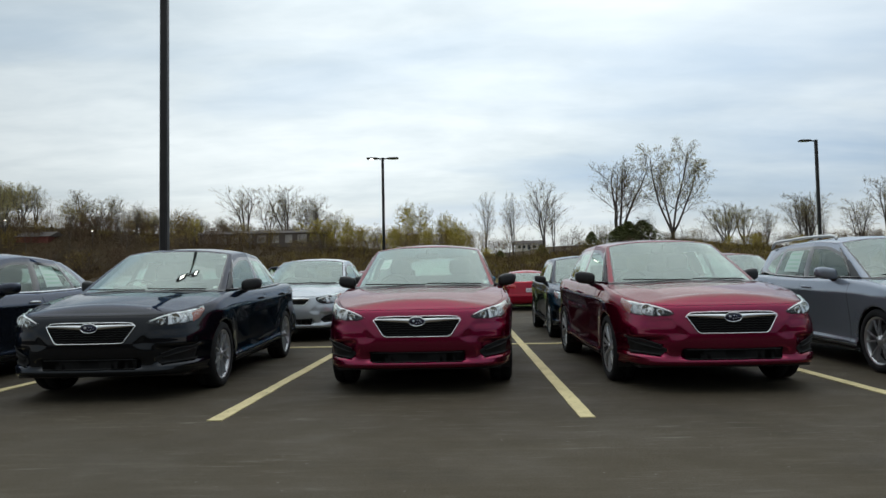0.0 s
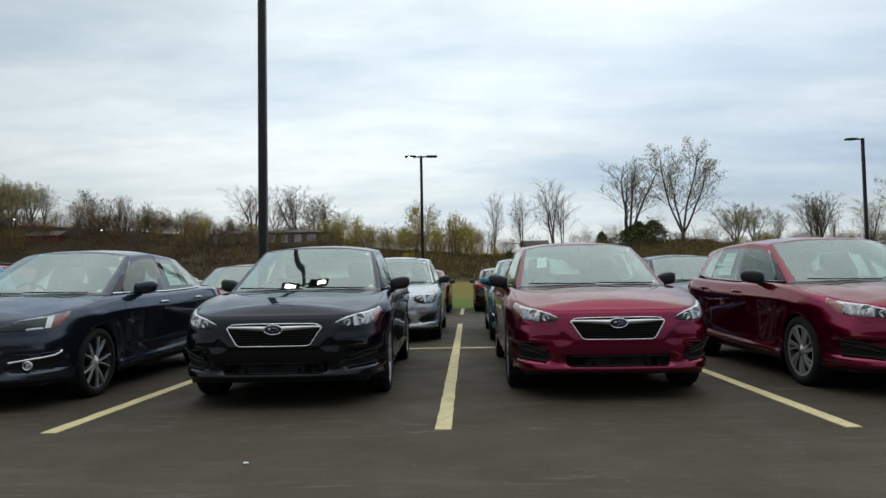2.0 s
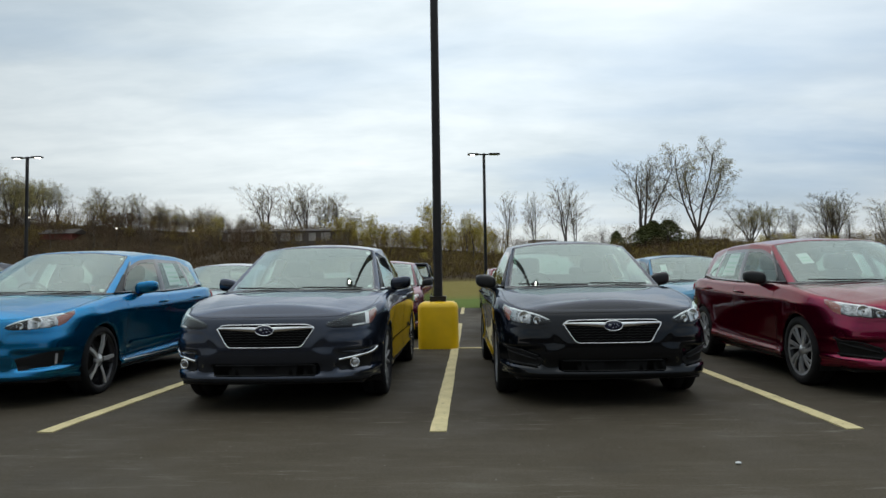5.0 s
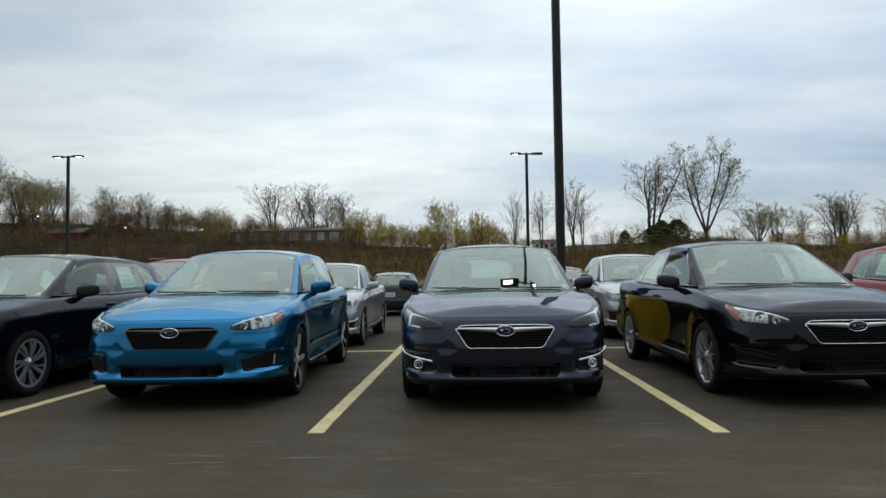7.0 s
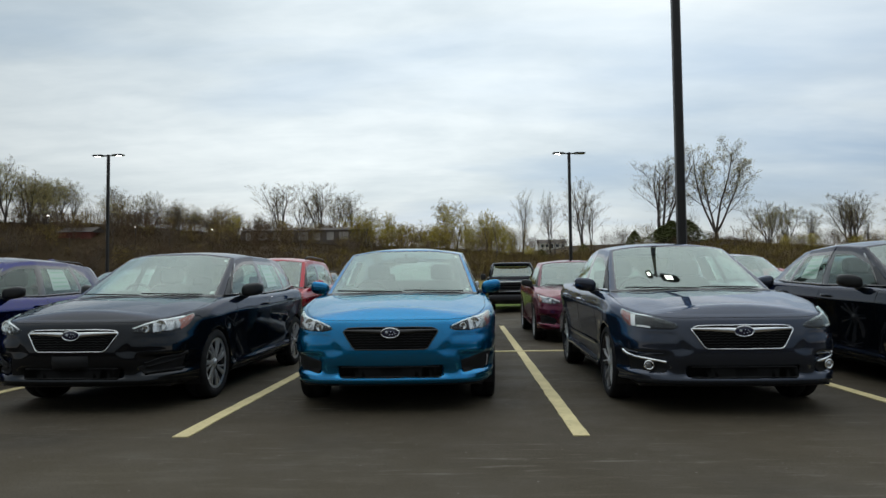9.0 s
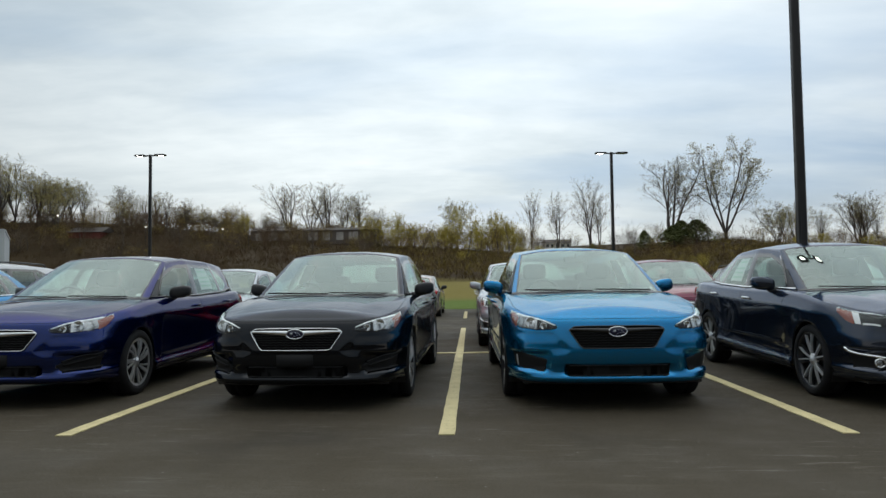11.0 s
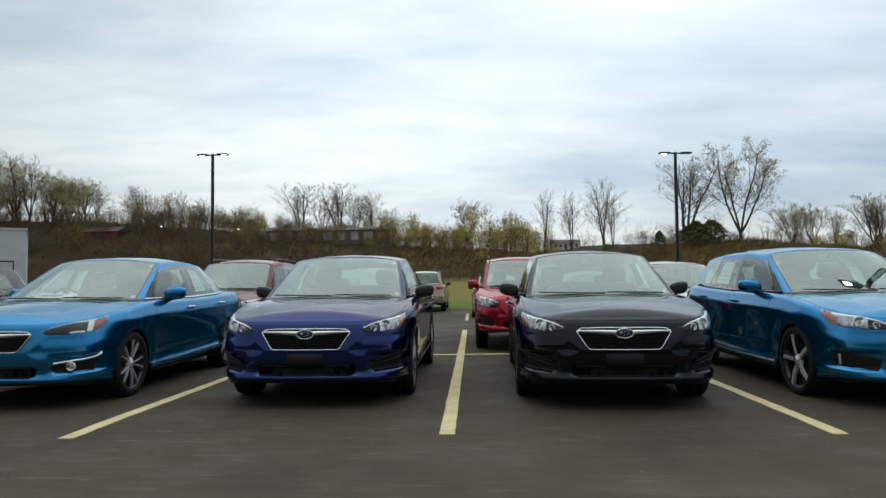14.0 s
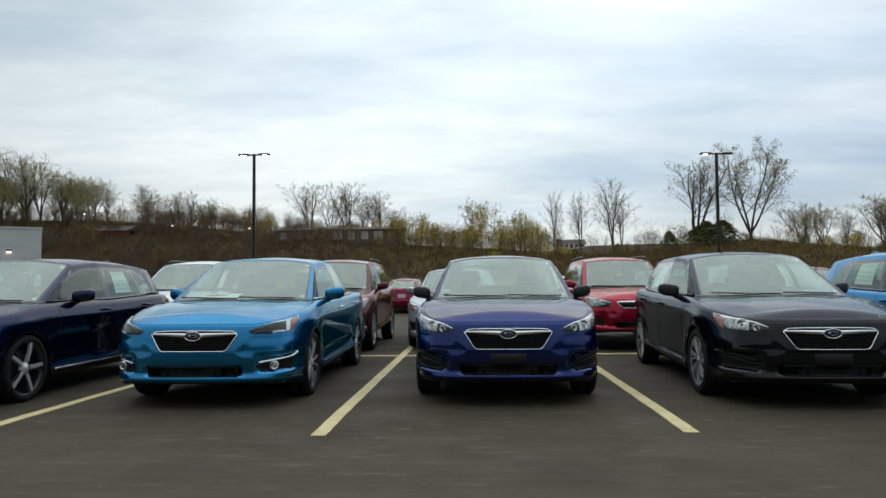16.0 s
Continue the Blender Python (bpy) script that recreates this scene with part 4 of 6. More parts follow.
def wheel_meshes(style):
    key = "wheel_" + style
    if key in MESHES:
        return MESHES[key]
    rim_r = {"five": .255, "split": .244}.get(style, .235)
    grow = rim_r / .214
    wall = lambda profile: [(.318 - (.318 - r) * (.318 - rim_r) / .106, x) for r, x in profile]
    wide = lambda geo: ([Vector((p[0], p[1] * grow, p[2] * grow)) for p in geo[0]], geo[1])
    tyre = lathe_x(wall([(.212, -.085), (.222, -.100), (.250, -.106), (.285, -.104), (.305, -.094), (.3165, -.078), (.318, -.05), (.318, -.012), (.312, -.010), (.312, .010), (.318, .012),
                    (.318, .05), (.3165, .078), (.305, .094), (.285, .104), (.262, .1045), (.250, .106), (.222, .100), (.212, .085)]), 36)
    lip = lathe_x([(.205, -.08), (.195, .03), (.200, .080), (.214, .096), (.219, .094)], 36)
    dish = lathe_x([(.001, .0), (.20, -.01)], 40)
    disc = lathe_x([(.145, .012), (.145, .022), (.06, .024), (.001, .03)], 32)
    hub = lathe_x([(.062, .045), (.060, .070), (.045, .080), (.030, .082), (.028, .088), (.001, .090)], 24)

    def spoke(a, w0, w1, r0, r1, x0, x1, skew=0.0, thick=.022):
        vs = []
        for r, w, x, sk in ((r0, w0, x0, 0), ((r0 + r1) / 2, (w0 + w1) / 2, (x0 + x1) / 2 + .006, skew / 2), (r1, w1, x1, skew)):
            for dw, dx in ((-w / 2, -thick), (-w / 2 * .85, 0), (w / 2 * .85, 0), (w / 2, -thick)):
                y, zz = r, dw
                b = a + sk
                vs.append(Vector((x + dx, y * math.cos(b) - zz * math.sin(b), y * math.sin(b) + zz * math.cos(b))))
        fs = [(s * 4 + k, s * 4 + k + 1, (s + 1) * 4 + k + 1, (s + 1) * 4 + k) for s in range(2) for k in range(3)]
        return vs, fs
    face, edge = [], []
    if style == "cover":      # plastic wheel cover, seven twisted paddles
        for k in range(7):
            a = 2 * math.pi * k / 7
            face.append(spoke(a - .12, .026, .040, .05, .204, .082, .092, .16, .014))
            face.append(spoke(a + .16, .011, .021, .055, .204, .080, .090, .20, .014))
        face.append(lathe_x([(.190, .088), (.212, .095)], 48))
    elif style == "twin":     # five pairs of slim spokes, bright
        for k in range(5):
            a = 2 * math.pi * k / 5
            for d in (-.19, .19):
                face.append(spoke(a + d, .013, .014, .045, .205, .078, .086, d * .35))
    elif style == "split":    # dark wheel with bright split spokes
        for k in range(5):
            a = 2 * math.pi * k / 5
            for d in (-.17, .17):
                face.append(spoke(a + d, .013, .011, .05, .206, .080, .090, d * .45))
                edge.append(spoke(a + d * 2.1, .016, .014, .05, .206, .066, .078, d * .2))
    else:                     # "five": broad dark spokes with machined faces
        for k in range(5):
            a = 2 * math.pi * k / 5
            edge.append(spoke(a - .085, .030, .020, .05, .206, .078, .088, -.05))
            face.append(spoke(a + .05, .036, .030, .05, .206, .082, .091, .05))
    out = dict(tyre=mesh_of("tyre", *tyre), rim=mesh_of("rim", *wide(lip)), back=mesh_of("wheel_back", *wide(merge(dish, disc))), hub=mesh_of("hub_cap", *hub), face=mesh_of("spokes", *wide(merge(*face)), False))
    if edge:
        out["edge"] = mesh_of("dark_spokes", *wide(merge(*edge)), False)
    MESHES[key] = out
    return out


TRIMS = {
    "base": dict(wheel="cover", mirror="black", lamp="halogen", fog=None, handle="body", dark_grille=False),
    "premium": dict(wheel="twin", mirror="black", lamp="halogen", fog=None, handle="body", dark_grille=False),
    "limited": dict(wheel="split", mirror="body", lamp="led", fog="round", handle="chrome", dark_grille=False),
    "sport": dict(wheel="five", mirror="body", lamp="halogen", fog="blade", handle="body", dark_grille=True),
}


def car(kind, trim, colour, place, label, group, category="car", rails=None, bracket=False, moulding=False, papers=(), far=False, mirror=None, scale=1.0, plate=False, older=False):
    M = shape_meshes(kind)
    F, T = M["older_front" if older else "front_meshes"], TRIMS[trim]
    root = tagged(new({"suv": "parked_suv", "hatch": "parked_hatchback", "sedan": "parked_sedan"}[kind]), label, category, group)
    P = lambda name, key, mat, parent=root, lab="": put(name, M[key] if isinstance(key, str) else key, mat, parent, lab)
    body = P("body", "body", colour)
    P("roof", "roof", colour)
    P("hood", "hood", colour)
    P("front_bumper", "front_bumper", colour)
    P("rear_bumper", "rear_bumper", colour)
    P("underbody", "underbody", PLASTIC, body)
    P("cowl", "cowl", PLASTIC)
    P("window_trim", "window_trim", GLOSSBLACK)
    for w in ("windshield", "rear_window"):
        P(w, w, GLASS).visible_shadow = False
    for side in ("right", "left"):
        R = lambda key: F[key + "_" + side]
        for d in ("front", "rear"):
            door = P(d + "_door", "%s_door_%s" % (d, side), colour)
            P("door_window", "%s_door_window_%s" % (d, side), SIDEGLASS, door).visible_shadow = False
            P("door_handle", "handle_%s_%s" % (d, side), CHROME if T["handle"] == "chrome" else colour, door)
            P("handle_cup", "handle_cup_%s_%s" % (d, side), colour, door)
            P("arch_lip", "arch_lip_%s_%s" % (d, side), colour, body)
            P("wheel_well", "wheel_well_%s_%s" % (d, side), PLASTIC, body)
        for i in range(M["gaps"]):
            P("panel_gap", "panel_gap_%d_%s" % (i, side), GAP, body)
        for i in (4, 6):
            P("pillar", "pillar_%d_%s" % (i, side), GLOSSBLACK)
        P("sill", "sill_" + side, PLASTIC, body)
        P("belt_trim", "belt_trim_" + side, CHROME if T["handle"] == "chrome" else GLOSSBLACK)
        P("quarter_window", "quarter_window_" + side, SIDEGLASS).visible_shadow = False
        P("quarter_bar", "quarter_bar_" + side, GLOSSBLACK)
        mm = mirror or T["mirror"]
        mo = P("door_mirror", "mirror_" + side, PLASTIC if mm == "black" else colour)
        P("mirror_arm", "mirror_arm_" + side, PLASTIC, mo)
        P("mirror_sail", "mirror_sail_" + side, PLASTIC, mo)
        P("tail_lamp", "tail_lamp_" + side, TAILRED)
        lamp = P("headlamp", R("headlamp_housing"), LAMPDARK)
        P("lens", R("headlamp_lens"), LENS, lamp).visible_shadow = False
        P("turn_reflector", R("turn_reflector"), AMBER, lamp, "amber side reflector")
        if T["lamp"] == "halogen":
            P("reflector", R("lamp_insert"), FACETS, lamp, "faceted bright reflector")
            P("lamp_bowl", R("inner_bowl"), BOWL, lamp, "chromed bowl")
            P("lamp_bowl", R("outer_bowl"), BOWL, lamp, "chromed bowl")
            P("bulb_eye", R("outer_eye"), DARKEYE, lamp)
            P("lamp_brow", R("lamp_brow"), REFLECTOR, lamp)
        else:
            P("light_blade", R("light_blade"), BULB, lamp, "white C-shaped light blade")
        if trim == "sport":
            P("sill_strip", "sill_strip_" + side, SATIN, body, "satin silver sill strip")
        if moulding:
            P("side_moulding", "side_moulding_" + side, colour)
        if not far:
            pk = P("fog_pocket", R("wide_pocket" if T["fog"] == "blade" else "pocket"), POCKET)
            if T["fog"] == "round":
                P("fog_lamp", R("fog_lamp"), FACETS, pk, "clear round fog lamp")
                P("fog_ring", R("fog_ring"), CHROME, pk)
                P("fog_blade", R("fog_blade"), CHROME, pk)
            elif T["fog"] == "blade":
                P("day_lamp", R("day_lamp"), SATIN, pk, "upright silver lamp strip")
            else:
                P("pocket_fin", R("pocket_fin"), POCKET, pk)
    grille = P("grille", F["grille"], GAP)
    P("grille_mesh", F["grille_mesh"], POCKET, grille)
    P("grille_frame", F["grille_frame"], GLOSSBLACK if T["dark_grille"] else CHROME, grille)
    P("grille_wing", F["grille_wing"], GLOSSBLACK if T["dark_grille"] else CHROME, grille)
    badge = P("badge", F["badge"], BADGEBLUE, root, "blue oval maker's badge")
    P("badge_ring", F["badge_ring"], CHROME, badge)
    tagged(P("badge_emblem", F["badge_emblem"], SATIN, badge), kind="stuff")
    intake = P("lower_intake", F["lower_intake"], GAP)
    for bar in F["intake_bars"]:
        P("intake_bar", bar, POCKET, intake)
    P("bumper_lip", F["lip"], PLASTIC)
    if bracket:
        P("plate_bracket", F["plate_bracket"], POCKET, root, "empty black plate bracket")
    if plate:
        pl = P("number_plate", "plate", PLATE)
        P("plate_bars", "plate_bars", INK, pl)
    if rails:
        for side in ("right", "left"):
            P("roof_rail", "roof_rail_" + side, rails)
    P("antenna", "antenna", colour)
    P("wiper", "wiper", RUBBER)
    P("cabin_lining", "cabin_lining", TRIMDARK)
    P("dashboard", "dashboard", TRIMDARK)
    P("front_seat", "seat_left", SEATGREY)
    P("front_seat", "seat_right", SEATGREY)
    P("rear_bench", "rear_bench", SEATGREY)
    P("steering_wheel", "steering_wheel", TRIMDARK)
    P("interior_mirror", "interior_mirror", TRIMDARK)
    W = wheel_meshes(T["wheel"])
    lift = SHAPES[kind]["zr"]
    bright = {"cover": ALLOY, "twin": ALLOY, "split": SATIN, "five": SATIN}[T["wheel"]]
    for wy in WHEEL_Y:
        for sgn in (1, -1):
            k = (WHEEL_R + lift * .45) / WHEEL_R
            hub = P("wheel", W["rim"], ALLOY if T["wheel"] == "twin" else DARKALLOY)
            hub.matrix_local = pose(sgn * WHEEL_X, wy, WHEEL_R * k, 0, 0, 0 if sgn > 0 else 180) @ Matrix.Rotation(wy * 7 + sgn, 4, "X") @ Matrix.Diagonal((1, k, k, 1))
            P("tyre", W["tyre"], TYRE, hub)
            P("wheel_back", W["back"], STEEL, hub)
            P("hub_cap", W["hub"], bright, hub)
            P("spokes", W["face"], bright, hub)
            if "edge" in W:
                P("dark_spokes", W["edge"], DARKALLOY, hub)
    for pname in papers:
        sheet, marks = PAPERS(kind, pname)
        s = P("paper_sheet" if pname != "tag" else "windscreen_sticker", sheet, PAPER)
        if marks:
            P("print_bars", marks, INKGREEN, s)
    root.matrix_basis = place @ Matrix.Diagonal((scale, scale, scale, 1))
    return root


def PAPERS(kind, pname):
    """Sheets stuck inside the glass: a window label, a screen sheet, a small corner sticker, a folded sheet on the dash."""
    key = "paper_%s_%s" % (kind, pname)
    if key in MESHES:
        return MESHES[key]
    lift = SHAPES[kind]["zr"]

    def sheet(span, u0, u1, w0, w1, inward=.012, sgn=1):
        n = 5
        v = [glass_spot(kind, span, u0 + (u1 - u0) * i / (n - 1), w0 + (w1 - w0) * j / (n - 1), inward) for i in range(n) for j in range(n)]
        if sgn < 0:
            v = [Vector((-p.x, p.y, p.z)) for p in v]
        return v, grid_faces(n, n)
    marks = None
    if pname == "label":
        g = merge(sheet(5, .30, .74, .16, .80), sheet(5, .30, .74, .16, .80, .012, -1))
        bars = [sheet(5, .34, .70, w, w + .05, .0095, s) for w in (.24, .36, .48, .66) for s in (1, -1)]
        marks = mesh_of("print_bars", *merge(*bars))
    elif pname == "screen":
        g = sheet(1, .10, .42, .45, .70, .012, -1)
        marks = mesh_of("print_bars", *merge(*[sheet(1, .14, .38, w, w + .035, .0095, -1) for w in (.50, .57)]))
    elif pname == "tag":
        g = merge(sheet(1, .70, .84, .88, .93, .010), sheet(1, .72, .86, .08, .13, .010))
    else:
        g = ([Vector((x, 1.42 + .10 * j, .965 + .022 * j + lift)) for x in np.linspace(-.52, -.10, 4) for j in (0, 1, 2)], grid_faces(4, 3))
    MESHES[key] = (mesh_of("paper_sheet", *g), marks)
    return MESHES[key]


# ---- ground, lot, far slope ----
def ridge(x):
    return float(np.interp(x, (-220, -94, -69, -47, -20, -4, 9, 23, 38, 47, 55, 78, 200), (18, 15.0, 12.5, 10.0, 8.0, 7.0, 5.6, 6.4, 8.2, 8.9, 7.4, 6.2, 6.2)))


def verge(x):
    """Where the asphalt ends and the grass begins: the lot is deeper in the west."""
    return 25.8 + 5.0 * smooth01(3, 12, -x)


def lot_z(x, y):
    """The lot falls off slightly towards its far western corner."""
    return -0.010 * min(1.2, max(0.0, (-x - 3) / 9)) * max(0.0, min(y, 26.6) - 5.5)


def land(x, y):
    """Height of the ground: lot, flat grass, a gentle rise and the brushy bank beyond; behind the lot an added, unseen
    bank to darken reflections.
    """
    if y < -28:
        return 6.5 * smooth01(28, 55, -y)
    foot = 75 + 47 * smooth01(42, 64, -x)
    edge = verge(x)
    z = 0.03 * smooth01(edge, edge + .3, y) + 0.9 * smooth01(40, foot, y)
    if y > foot:
        z += (ridge(x) - 0.93) * min(1.0, (y - foot) / (150 - foot)) ** 0.85
        z += 0.045 * max(0.0, min(y, 330) - 150)
        z += 0.5 * noise.noise(Vector((x * .06, y * .06, 3))) * smooth01(foot, foot + 20, y)
    return z + lot_z(x, y) * (1 - smooth01(31, 60, y)) - (0.05 if -27 < y < edge else 0)


def nodes_of(m):
    nt = m.node_tree
    return nt, nt.nodes["Principled BSDF"]


def noise_node(nt, scale, detail=6, vec=None, rough=0.55, stretch=None):
    n = nt.nodes.new("ShaderNodeTexNoise")
    n.inputs["Scale"].default_value, n.inputs["Detail"].default_value, n.inputs["Roughness"].default_value = scale, detail, rough
    tc = nt.nodes.new("ShaderNodeTexCoord")
    if stretch:
        mp = nt.nodes.new("ShaderNodeMapping")
        mp.inputs["Scale"].default_value = stretch
        nt.links.new(tc.outputs["Object"], mp.inputs[0])
        nt.links.new(mp.outputs[0], n.inputs["Vector"])
    else:
        nt.links.new(tc.outputs["Object"], n.inputs["Vector"])
    return n.outputs["Fac"]


def mix_node(nt, fac, a, b):
    m = nt.nodes.new("ShaderNodeMix")
    m.data_type = "RGBA"
    for sock, v in ((m.inputs[0], fac), (m.inputs[6], a), (m.inputs[7], b)):
        if isinstance(v, tuple):
            sock.default_value = (*v, 1)
        elif isinstance(v, (int, float)):
            sock.default_value = v
        else:
            nt.links.new(v, sock)
    return m.outputs[2]


def range_node(nt, v, a, b, c=0.0, d=1.0):
    r = nt.nodes.new("ShaderNodeMapRange")
    for i, q in enumerate((a, b, c, d)):
        r.inputs[i + 1].default_value = q
    nt.links.new(v, r.inputs[0])
    return r.outputs[0]


def add_node(nt, a, b):
    m = nt.nodes.new("ShaderNodeMath")
    for s, v in zip(m.inputs, (a, b)):
        if isinstance(v, (int, float)):
            s.default_value = v
        else:
            nt.links.new(v, s)
    return m.outputs[0]


def bump_node(nt, p, height, strength, dist):
    b = nt.nodes.new("ShaderNodeBump")
    b.inputs["Strength"].default_value, b.inputs["Distance"].default_value = strength, dist
    nt.links.new(height, b.inputs["Height"])
    nt.links.new(b.outputs[0], p.inputs["Normal"])


def ground_material():
    m = material("grass_and_brush_soil", (0.1, 0.1, 0.05), 0.95, spec=0.1)
    nt, p = nodes_of(m)
    tc = nt.nodes.new("ShaderNodeTexCoord")
    sp = nt.nodes.new("ShaderNodeSeparateXYZ")
    nt.links.new(tc.outputs["Object"], sp.inputs[0])
    wob = add_node(nt, sp.outputs[1], range_node(nt, noise_node(nt, .12, 5), 0, 1, -6, 6))
    lawn = mix_node(nt, noise_node(nt, 1.3, 8), (0.075, 0.125, 0.022), (0.135, 0.175, 0.040))
    field = mix_node(nt, noise_node(nt, .35, 8), (0.152, 0.130, 0.032), (0.205, 0.165, 0.048))
    soil = mix_node(nt, noise_node(nt, .25, 9), (0.036, 0.024, 0.012), (0.055, 0.038, 0.019))
    c = mix_node(nt, range_node(nt, wob, 36, 44), lawn, field)
    c = mix_node(nt, range_node(nt, wob, 70, 80), c, soil)
    # dark soil also on the added bank behind, which only reflections show
    c = mix_node(nt, range_node(nt, wob, -22, -30), c, soil)
    nt.links.new(c, p.inputs["Base Color"])
    bump_node(nt, p, noise_node(nt, 9, 8), 0.8, 0.08)
    return m


def asphalt_material():
    m = material("worn_asphalt", (0.05, 0.05, 0.05), 0.85, spec=0.18)
    nt, p = nodes_of(m)
    grain = noise_node(nt, 90, 6)
    c = mix_node(nt, range_node(nt, grain, .35, .65), (0.029, 0.023, 0.0152), (0.091, 0.0735, 0.049))
    c = mix_node(nt, range_node(nt, noise_node(nt, .45, 6), .40, .65, 0, .45), c, (0.031, 0.026, 0.020))
    scuff = range_node(nt, noise_node(nt, 2.2, 12, None, .74, (.42, 3.0, 1)), .52, .69, 0, .80)
    tc = nt.nodes.new("ShaderNodeTexCoord")
    sp = nt.nodes.new("ShaderNodeSeparateXYZ")
    nt.links.new(tc.outputs["Object"], sp.inputs[0])
    lane = nt.nodes.new("ShaderNodeMath")     # drive lane, scuffed pale by turning tyres
    lane.operation = "MULTIPLY"
    nt.links.new(scuff, lane.inputs[0])
    nt.links.new(range_node(nt, sp.outputs[1], 5.2, 3.6), lane.inputs[1])
    c = mix_node(nt, lane.outputs[0], c, (0.112, 0.099, 0.073))
    c = mix_node(nt, range_node(nt, sp.outputs[1], 5.6, 3.4, 0, .5), c, (0.080, 0.065, 0.042))
    flake = nt.nodes.new("ShaderNodeMath")     # thin pale scrapes and grit along the lane
    flake.operation = "MULTIPLY"
    nt.links.new(range_node(nt, noise_node(nt, 7.0, 12, None, .78, (.30, 2.2, 1)), .545, .655, 0, .85), flake.inputs[0])
    nt.links.new(range_node(nt, noise_node(nt, .8, 4, None, .6, (.25, 1.6, 1)), .41, .58), flake.inputs[1])
    c = mix_node(nt, flake.outputs[0], c, (0.165, 0.152, 0.125))
    grit = nt.nodes.new("ShaderNodeTexVoronoi")
    grit.inputs["Scale"].default_value = 7
    nt.links.new(tc.outputs["Object"], grit.inputs["Vector"])
    c = mix_node(nt, range_node(nt, grit.outputs["Distance"], .055, .03, 0, .8), c, (0.22, 0.205, 0.18))
    specks = nt.nodes.new("ShaderNodeTexVoronoi")
    specks.inputs["Scale"].default_value = 38
    nt.links.new(tc.outputs["Object"], specks.inputs["Vector"])
    c = mix_node(nt, range_node(nt, specks.outputs["Distance"], .10, .04, 0, .35), c, (0.16, 0.15, 0.13))
    stain = range_node(nt, noise_node(nt, .9, 4, None, .5), .60, .72, 0, .2)
    c = mix_node(nt, stain, c, (0.016, 0.015, 0.014))
    nt.links.new(c, p.inputs["Base Color"])
    nt.links.new(range_node(nt, noise_node(nt, 1.5, 5), .3, .7, .65, .92), p.inputs["Roughness"])
    bump_node(nt, p, grain, 0.5, 0.006)
    return m


def stripe_material():
    m = material("worn_yellow_line_paint", (0.6, 0.5, 0.25), 0.7, spec=0.3)
    nt, p = nodes_of(m)
    c = mix_node(nt, range_node(nt, noise_node(nt, 4, 8), .35, .7), (0.66, 0.56, 0.30), (0.50, 0.42, 0.22))
    c = mix_node(nt, range_node(nt, noise_node(nt, 30, 9, None, .7), .57, .68, 0, .8), c, (0.075, 0.068, 0.052))
    nt.links.new(c, p.inputs["Base Color"])
    bump_node(nt, p, noise_node(nt, 90, 5), 0.4, 0.004)
    return m


ys = sorted(set(list(np.linspace(-80, -20, 16)) + [-27.01, -26.9, 26.55, 26.62] + list(np.linspace(26.9, 75, 14)) + list(np.linspace(78, 152, 30)) + [170, 220, 320, 600, 1500, 3000]))
xs = sorted(set(list(np.linspace(-160, 140, 76)) + [-3000, -1200, -500, -260, 240, 500, 1200, 3000]))
at_y = lambda x, y: y + (verge(x) - 26.6) * float(np.interp(y, (5, 26.5, 26.95, 48), (0, 1, 1, 0)))     # rows follow the verge
gv = [Vector((x, at_y(x, y), land(x, at_y(x, y)))) for x in xs for y in ys]
tagged(put("ground", mesh_of("ground", gv, [q[::-1] for q in grid_faces(len(xs), len(ys))]), ground_material()), "spring grass rising to a brown brushy bank", "ground", kind="structure")
lx, ly = [-90, -70, -50, -40, -30] + list(np.arange(-26, -14, 1.0)) + [-13.8] + list(np.arange(-13.5, -2.9, .5)) + [0, 10, 30, 70], [-27, -10, 0, 5.5] + list(np.arange(6.5, 26.5, 1.0)) + [26.6]
lot = mesh_of("parking_lot", [Vector((x, at_y(x, y), lot_z(x, at_y(x, y)))) for x in lx for y in ly], [q[::-1] for q in grid_faces(len(lx), len(ly))])
tagged(put("parking_lot", lot, asphalt_material()), "dark worn asphalt parking lot with pale scuffs", "asphalt", kind="structure")

STALL = 2.74
STRIPE = stripe_material()


def slab(name, x0, x1, y0, y1, top=.007):
    """A painted line with slightly wavering edges."""
    long_y = (y1 - y0) > (x1 - x0)
    n = max(2, int(max(y1 - y0, x1 - x0) / .15))
    rnd = random.Random(int(x0 * 31 + y0 * 7))
    v = []
    for i in range(n + 1):
        t = i / n
        a, b = rnd.uniform(-.004, .004), rnd.uniform(-.004, .004)
        if long_y:
            y = y0 + (y1 - y0) * t
            g = lot_z(x0, y)
            v += [Vector((x0 + a, y, g)), Vector((x0 + a, y, g + top)), Vector((x1 + b, y, g + top)), Vector((x1 + b, y, g))]
        else:
            x = x0 + (x1 - x0) * t
            g = lot_z(x, y0)
            v += [Vector((x, y0 + a, g)), Vector((x, y0 + a, g + top)), Vector((x, y1 + b, g + top)), Vector((x, y1 + b, g))]
    f = grid_faces(n + 1, 4) + [(0, 1, 2, 3), (4 * n + 3, 4 * n + 2, 4 * n + 1, 4 * n)]
    return mesh_of(name, v, f, False)


